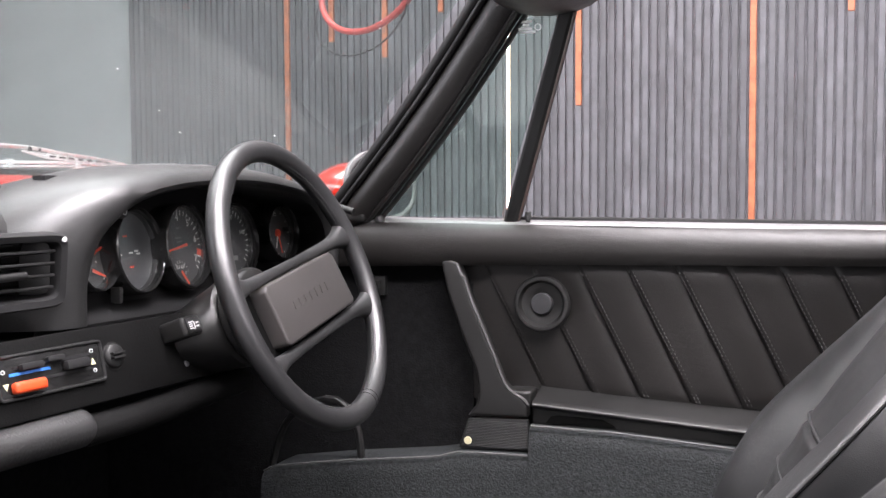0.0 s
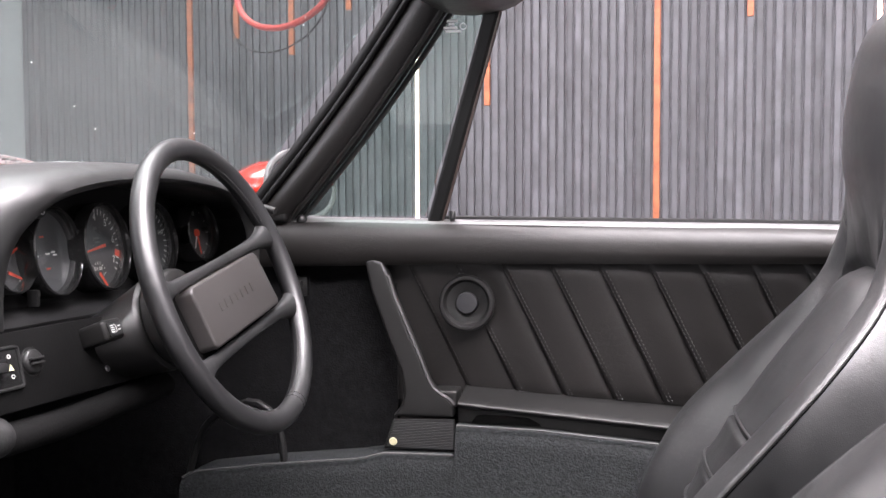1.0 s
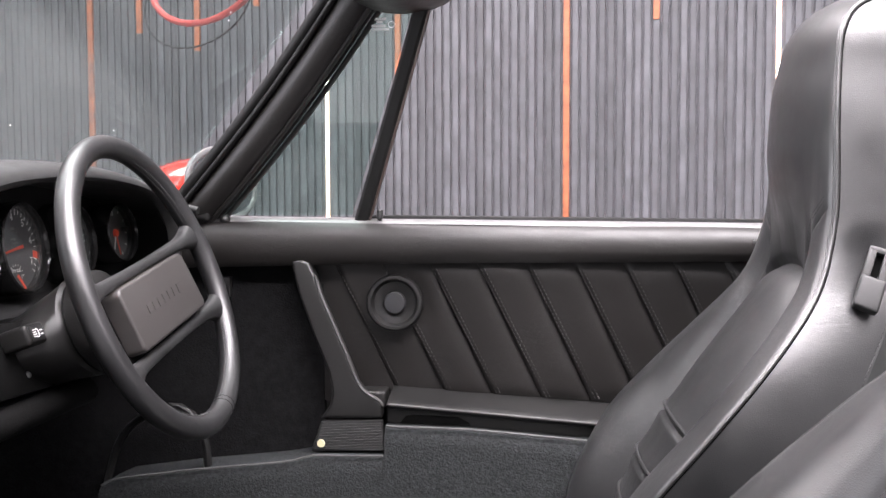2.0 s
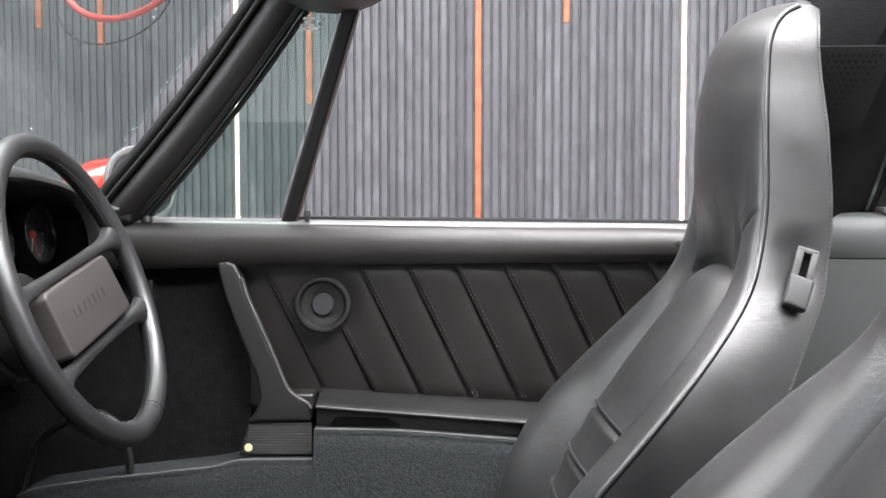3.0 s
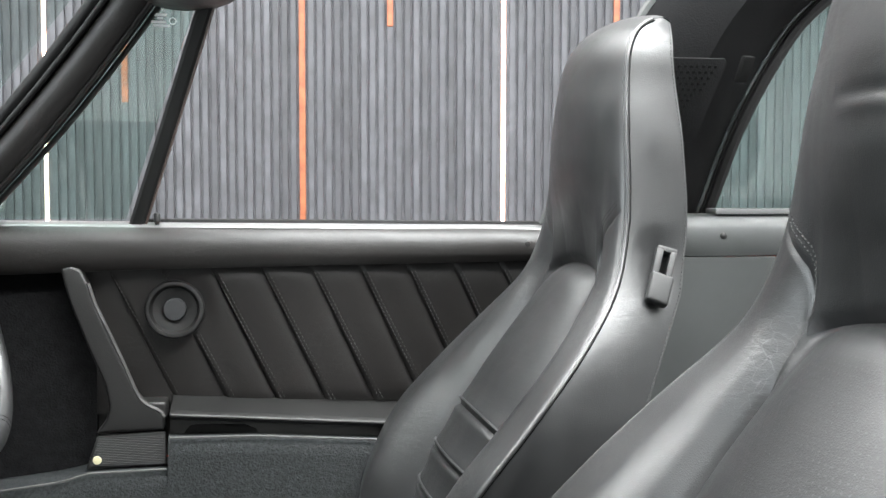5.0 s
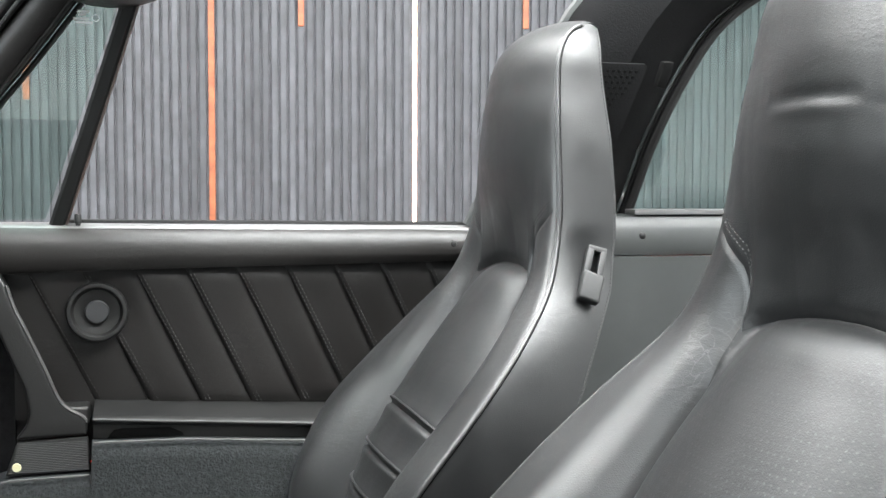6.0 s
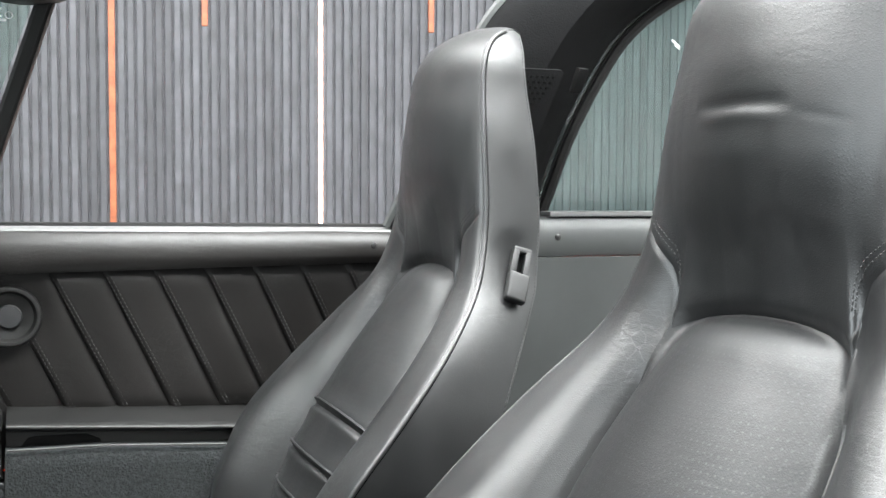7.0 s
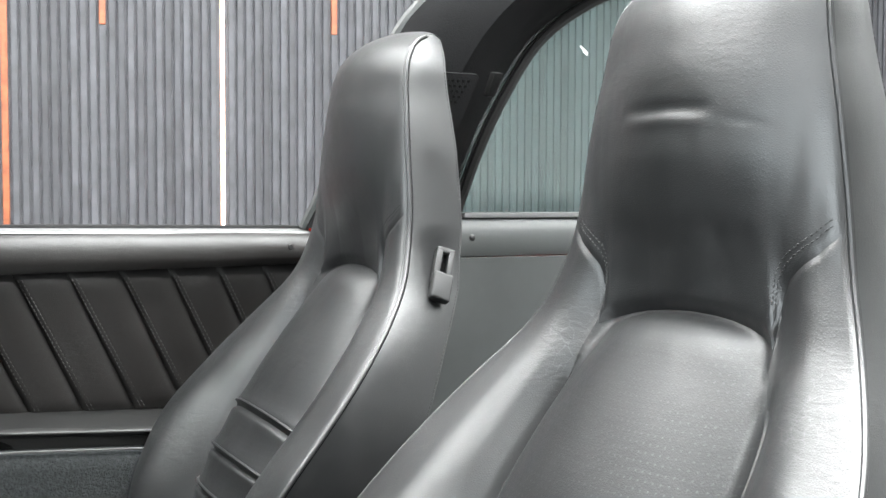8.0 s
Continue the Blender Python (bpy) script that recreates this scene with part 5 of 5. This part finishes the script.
        even = np.apply_along_axis(lambda v: np.convolve(v, ker / ker.sum(), "valid"), axis, np.pad(even, pad_, mode="edge"))
    near = np.clip((a - 0.092) / 0.018, 0, 1) * np.exp(-((dist / 0.045) ** 4)) * np.clip((1 - u) / 0.12, 0, 1)
    d = d + (even - d) * near - 0.0021 * np.exp(-((dist / 0.0030) ** 2)) * near
    tx, tz = np.interp(S, s_dense, np.gradient(dense[:, 0])), np.interp(S, s_dense, np.gradient(dense[:, 1]))
    ln = np.hypot(tx, tz)
    P = np.stack([x - tz / ln * d, o, z + tx / ln * d], -1)
    return P, z, pipe, back, i_star, t


def seat_pose(dx, yc, dz, turn, tilt):
    """Where a seat stands, turned about its middle and leant back about its hinge."""
    lean = Matrix.Translation((0.45, 0, 0.35)) @ Matrix.Rotation(radians(tilt), 4, "Y") @ Matrix.Translation((-0.45, 0, -0.35))
    return Matrix.Translation((0.45 + dx, yc, 0)) @ Matrix.Rotation(radians(turn), 4, "Z") @ Matrix.Translation((-0.45, 0, dz)) @ lean


def seat(name, dx, yc, dz, turn, tilt, label, guide, crease):
    """A sports seat: its backrest is a sheet between the two pipings, raised into bolsters, insert and headrest."""
    base = Vector((0.45 + dx, yc, 0.25 + dz))
    ob = thing(name, base, label, "car seat", "front seats")
    move = seat_pose(dx, yc, dz, turn, tilt)
    NV, NU = 260, 141
    P, ROWZ, pipe, back, i_star, t = seat_surface(crease, NV, NU)
    col = (abs(t[0]) < 0.55 - 1e-6)
    for nm, mat, lab, pick in (("headrest", SEAT, "smooth black leather integral headrest", lambda i, j: i >= i_star), ("insert", PERF, "perforated black leather centre insert", lambda i, j: i < i_star and col[j] and col[j + 1] or i < i_star and abs(t[0][j] + t[0][j + 1]) / 2 < 0.55), ("bolster", BOLSTER, "", lambda i, j: i < i_star and (t[0][j] + t[0][j + 1]) / 2 <= -0.55), ("bolster", BOLSTER, "", lambda i, j: i < i_star and (t[0][j] + t[0][j + 1]) / 2 >= 0.55)):
        bm = bmesh.new()
        made = {}

        def vert(i, j):
            if (i, j) not in made:
                made[i, j] = bm.verts.new(P[i, j])
            return made[i, j]

        for i in range(NV - 1):
            for j in range(NU - 1):
                if pick(i, j):
                    bm.faces.new((vert(i, j), vert(i, j + 1), vert(i + 1, j + 1), vert(i + 1, j)))
        bm.transform(move)
        q = part(nm, bm, mat, ob, lab)
        q.data.shade_smooth()
    js = [j for j in range(NU) if abs(t[0][j]) <= 0.54]
    for rz in RIBS:
        i = int(np.argmin(abs(ROWZ[:, NU // 2] - rz))) + 2
        part("welt", tube([move @ (Vector(P[i, j]) + Vector((-0.0012, 0, 0.001))) for j in js[::2]], 0.0021, 6), SEAT, ob, "leather welt across the insert")
    for s in (-1, 1):
        rows = []
        for q in np.linspace(0, 1, 12):
            row = []
            for i in range(0, NV, 3):
                a, b = pipe[i], back[i]
                swell = 0.006 * math.sin(math.pi * q) ** 0.8 * float(np.interp(a[1], [0.5, 0.75, 0.95, 1.12, 1.17], [1.4, 1.0, 0.7, 0.6, 0.2]))
                wb = a[2] - float(inset(a[1]))
                # The leather is drawn in round the belt guide.
                gx, gz = a[0] + (b[0] - a[0]) * q - 0.655, a[1] + (b[1] - a[1]) * q - 0.846
                swell -= (0.009 if guide and s < 0 else 0) * math.exp(-((gx / 0.030) ** 2) - ((gz / 0.036) ** 4)) * math.sin(math.pi * q)
                row.append((a[0] + (b[0] - a[0]) * q, s * (a[2] + (wb - a[2]) * q + swell), a[1] + (b[1] - a[1]) * q))
            rows.append(row)
        bm = sheet(rows)
        bm.transform(move)
        sp_ = part("side_panel", bm, SEAT, ob)
        line = [move @ Vector((p[0] + 0.004, s * (p[2] + 0.0006), p[1])) for p in pipe[4:-8]]
        part("piping", tube(line, 0.0032, 8), SEAT, sp_, "raised leather piping")
        # A near-black bead paints the shadow gap behind the piping.
        line = [move @ Vector((p[0] + 0.0078, s * (p[2] + 0.0006), p[1] - 0.001)) for p in pipe[4:-8]]
        part("piping_groove", tube(line, 0.0011, 6), HOLE, sp_, "near-black line for the shadow gap behind the piping")
        line = [move @ Vector((b[0] - 0.004, s * (p[2] - float(inset(p[1])) + 0.003), b[1])) for p, b in zip(pipe[20:-6], back[20:-6])]
        part("stitching", stitches(line, (0, s, 0), 0.0035, 0.002, 0.0007), SEATTHREAD, sp_)
        js = [j for j in range(NU) if 0.565 < s * t[0][j] < 0.97]
        for up in (3, 5):
            line = [move @ (Vector(P[i_star + up, j]) + Vector((-0.0010, 0, 0))) for j in js]
            part("seam_stitching", stitches(line, (-1, 0, 0.1), 0.0032, 0.0018, 0.0006), SEATTHREAD, ob)
    rows = []
    for i in range(0, NV, 3):
        b, w = back[i], pipe[i, 2] - float(inset(pipe[i, 1]))
        rows.append([(b[0] + 0.02 * (1 - u * u), u * w, b[1]) for u in np.linspace(-1, 1, 13)])
    bm = sheet(rows)
    bm.transform(move)
    part("back_shell", bm, SEAT, ob)
    # Cap between the top of the piping and the shell.
    bm = sheet([[tuple(P[NV - 1, j]) for j in range(0, NU, 4)], [(back[-1][0], -pipe[-1, 2] + 2 * pipe[-1, 2] * j / (NU - 1), back[-1][1]) for j in range(0, NU, 4)]])
    bm.transform(move)
    part("top_cap", bm, SEAT, ob)
    bm = box(0.0, 0.48, -0.225, 0.225, 0.30, 0.43, 0.05, 4)
    bm.transform(move)
    part("seat_cushion", bm, SEAT, ob)
    bm = box(0.03, 0.46, -0.18, 0.18, 0.22 - dz, 0.32, 0.01)
    bm.transform(move)
    part("seat_base", bm, MATT, ob)
    if guide:
        gmx = move @ frame_at((0.657, -0.184, 0.830), (-0.10, -0.92, 0.36), (0.30, 0, 1)) @ Matrix.Diagonal((0.84, 1.02, 0.95, 1.0))
        grey = material("grey_guide_plastic", (0.009, 0.009, 0.0093), 0.55, bump=0.1, bump_scale=900)
        gd = part("belt_guide", joined(box(-0.0155, -0.0048, -0.010, 0.036, -0.004, 0.0105, 0.002, m=gmx), box(0.0055, 0.0155, -0.010, 0.036, -0.004, 0.0105, 0.002, m=gmx), box(-0.0155, 0.0155, 0.032, 0.0395, -0.004, 0.0105, 0.003, m=gmx)), grey, ob, "grey plastic belt guide with a slot")
        # A near-black fill paints the shade inside the slot.
        part("slot", box(-0.0070, 0.0070, -0.006, 0.034, -0.003, 0.002, 0.0006, m=gmx), HOLE, gd, "near-black fill for the shade in the belt slot")
        part("cover", prism([(-0.0165, -0.036), (0.0165, -0.038), (0.0175, 0.0), (-0.0165, 0.002)], 0.017, gmx @ Matrix.Translation((0, 0, 0.002)), 0.004, 3), grey, gd)
    return ob


seat("driver_seat", -0.0037, 0.3466, 0.0048, 0.98, 0.00, "black leather sports seat with perforated insert and belt guide", True, False)
seat("passenger_seat", 0.0453, -0.3444, 0.0022, 6.98, 0.93, "black leather sports seat with a creased headrest", False, True)

# ---- rear of the cabin ----
hoop = thing("targa_bar", (0.9, 0.6, 0.9), "black lined roll bar with perforated panel and coat hook", "roll bar")
FRONT = [(0.655, 0.885), (0.680, 0.945), (0.728, 1.07), (0.792, 1.225), (0.850, 1.30), (0.93, 1.36)]
REAR = [(0.935, 0.885), (0.948, 0.915), (0.982, 1.045), (1.030, 1.160), (1.080, 1.240), (1.165, 1.305), (1.30, 1.37)]
fr, rr = smooth_line([(x, 0, z) for x, z in FRONT], 24), smooth_line([(x, 0, z) for x, z in REAR], 24)
rings = []
for a, b in zip(fr, rr):
    row = []
    for t, out in ((0, 0.02), (0.0, -0.01), (0.05, -0.05), (0.15, -0.085), (0.42, -0.118), (0.66, -0.10), (0.82, -0.06), (0.93, -0.02), (1.0, 0.0), (1.0, 0.02)):
        x, z = a[0] + (b[0] - a[0]) * t, a[2] + (b[2] - a[2]) * t
        row.append(tuple(side(x, z, out)))
    rings.append(row)
part("bar_lining", capped(rings), HEADLINING, hoop, "black headlining covered bar")
part("front_seal", tube([side(p[0], p[2], -0.005) for p in fr], 0.010, 8), QUARTER, hoop, "dull grey rubber seal")
part("rear_seal", tube([side(p[0] + 0.006, p[2], -0.020) for p in rr], 0.011, 8), RUBBER, hoop)
part("seal_lip", tube([side(p[0] - 0.012, p[2], -0.030) for p in rr], 0.0022, 6), FASCIA, hoop)
pm = frame_at((0.845, 0.500, 1.09), (-0.05, -1, -0.275))
gr = part("perforated_panel", prism([(-0.07, 0.065), (0.040, 0.065), (0.046, 0.058), (0.005, -0.07), (-0.07, -0.07)], 0.008, pm, 0.002), HEADLINING, hoop, "black perforated panel")
for r in range(12):
    for c in range(11):
        x, y = -0.062 + 0.0098 * c + 0.0049 * (r % 2), 0.052 - 0.0090 * r
        if x < 0.030 - 0.0058 * r:
            # Raised near-black discs stand in for the shade in the holes.
            part("hole", lathe([(0.0, 0.0085), (0.0022, 0.0086), (0.0026, 0.0078)], pm @ Matrix.Translation((x, y, 0)), 10), HOLE, gr)
hk = part("coat_hook", prism([(-0.010, -0.022), (0.006, -0.022), (0.013, 0.0), (0.016, 0.020), (-0.002, 0.020), (-0.006, 0.0)], 0.016, frame_at((0.922, 0.497, 1.140), (0.0, -1, -0.275)), 0.003), FASCIA, hoop, "black plastic coat hook")

quarter = thing("rear_quarter_trim", (1.0, 0.62, 0.6), "black leather rear quarter trim with padded rail", "quarter trim")
rings = []
for x in np.linspace(0.69, 1.45, 16):
    off = -0.05 * max(0, min(1, (x - 0.69) / 0.2))
    prof = [(0.70, 0.905), (0.66, 0.905), (0.645, 0.897), (0.637, 0.88), (0.635, 0.85), (0.640, 0.834), (0.655, 0.829), (0.70, 0.829)]
    rings.append([(x, y + off, z) for y, z in prof])
qr = part("quarter_rail", capped(rings), QUARTER, quarter, "black leather padded rail")
part("rail_strip", box(0.93, 1.45, 0.598, 0.64, 0.904, 0.914, 0.003), bpy.data.materials["satin_grey_strip"], quarter, "satin grey strip below the glass")
part("screw_cap", lathe([(0, 0.003), (0.004, 0.0025), (0.0065, 0.0), (0.0065, -0.003)], frame_at((0.94, 0.586, 0.868), (0, -1, 0)), 20), PLASTIC, qr)
part("lower_panel", slab([[(x, 0.618 - 0.05 * max(0, min(1, (x - 0.69) / 0.3)), z) for x in np.linspace(0.69, 1.45, 10)] for z in np.linspace(0.3, 0.832, 6)], (0, 0.02, 0)), QUARTER, quarter, "flat grey vinyl quarter panel")
rear_glass = thing("rear_side_window", (1.2, 0.65, 0.91), "green tinted wraparound rear window", "car window")
g = part("pane", slab([[side(0.93 + 0.62 * a + 0.10 * b * (1 - a), 0.908 + 0.45 * b, -0.02) for a in np.linspace(0, 1, 6)] for b in np.linspace(0, 1, 6)], (0, 0.004, 0)), REARTINT, rear_glass, "green tinted glass")
g.visible_shadow = False
# A white glint on the rear glass, painted as two pale bars.
cm2 = Matrix.Translation(side(1.184, 1.2256, -0.023)) @ frame_at((0, 0, 0), (0, -1, -0.275)) @ Matrix.Rotation(radians(-32), 4, "Z")
part("scratch", joined(box(-0.013, 0.010, -0.0022, 0.0018, 0, 0.0004, m=cm2), box(-0.002, 0.013, -0.0048, -0.0026, 0, 0.0004, m=cm2)), WHITE, rear_glass, "short pale mark standing in for a glint on the glass")

# ---- rings standing in for a red windscreen reflection ----
sign = thing("red_ring_reflection", (-0.36, 0.865, 1.3), "thin red ring standing in for a windscreen reflection", "ring sign")
rc = Vector((-0.36, 0.865, 1.352))
part("ring", tube([rc + Vector((0.75, -0.66, 0)) * (0.215 * math.cos(a)) + Vector((0, 0, 0.095 * math.sin(a))) for a in np.linspace(0, 2 * math.pi, 48, endpoint=False)], 0.0065, 8, True), material("dull_red_ring", (0.30, 0.03, 0.025), 0.5), sign)
part("outer_ring", tube([rc + Vector((-0.03, 0.026, -0.050)) + Vector((0.75, -0.66, 0)) * (0.205 * math.cos(a)) + Vector((0, 0, 0.088 * math.sin(a))) for a in np.linspace(0, 2 * math.pi, 48, endpoint=False)], 0.0018, 6, True), RUBBER, sign, "thin black ring for the dark line in the reflection")
# Made-up wire that the rings hang from.
part("hanger", tube([rc + Vector((0, 0, 0.095)), Vector((rc.x, rc.y, 3.3))], 0.002, 6), RUBBER, sign)

# ---- the slats of the wall ----
def slat_mesh(name, z0, z1, mat, out=0.0, half=0.0108):
    bm = box(-half, half, z0, z1, -0.012, 0.0 + out, min(0.003, half * 0.5), 2)
    bm.transform(Matrix.Scale(K, 4))
    bmesh.ops.recalc_face_normals(bm, faces=bm.faces)
    me = bpy.data.meshes.new(name)
    bm.to_mesh(me)
    bm.free()
    me.materials.append(mat)
    return me


SLAT_TOP = 2.42
PLAIN = slat_mesh("slat", 0.0, SLAT_TOP, SLAT)
SPECIAL = {0: 0.0, -20: 1.252, -46: 1.475, -54: 1.552, -61: 0.0, -38: 1.635, 10: 1.523, 36: 1.533, 47: 0.0}
LIGHTS = (-29, 23)


def hang(name, me, s, label=""):
    ob = new(name, me)
    ob.parent = slat_wall
    m = wall_pose(s)
    m.translation = (m.translation - ORI[slat_wall]) * K
    ob.matrix_local = m
    return tagged(ob, label)


for k in range(-88, 156):
    s = k * PITCH
    if k in LIGHTS:
        hang("led_strip", slat_mesh("led_strip", 0.02, 2.40, LED, -0.004, 0.0038), s, "warm white upright light strip")
        # The strip's orange fringe, added as a wider glowing bar.
        hang("led_channel", slat_mesh("led_channel", 0.02, 2.40, GLOW, -0.0062, 0.0078), s, "amber glow standing in for the light strip's colour fringe")
    elif k in SPECIAL:
        z = SPECIAL[k]
        hang("orange_slat", slat_mesh("orange_slat", z, SLAT_TOP, COPPER, 0.002), s, "orange stained slat")
        if z:
            hang("slat", slat_mesh("slat", 0.0, z - 0.001, SLAT), s)
    else:
        hang("slat", PLAIN, s)
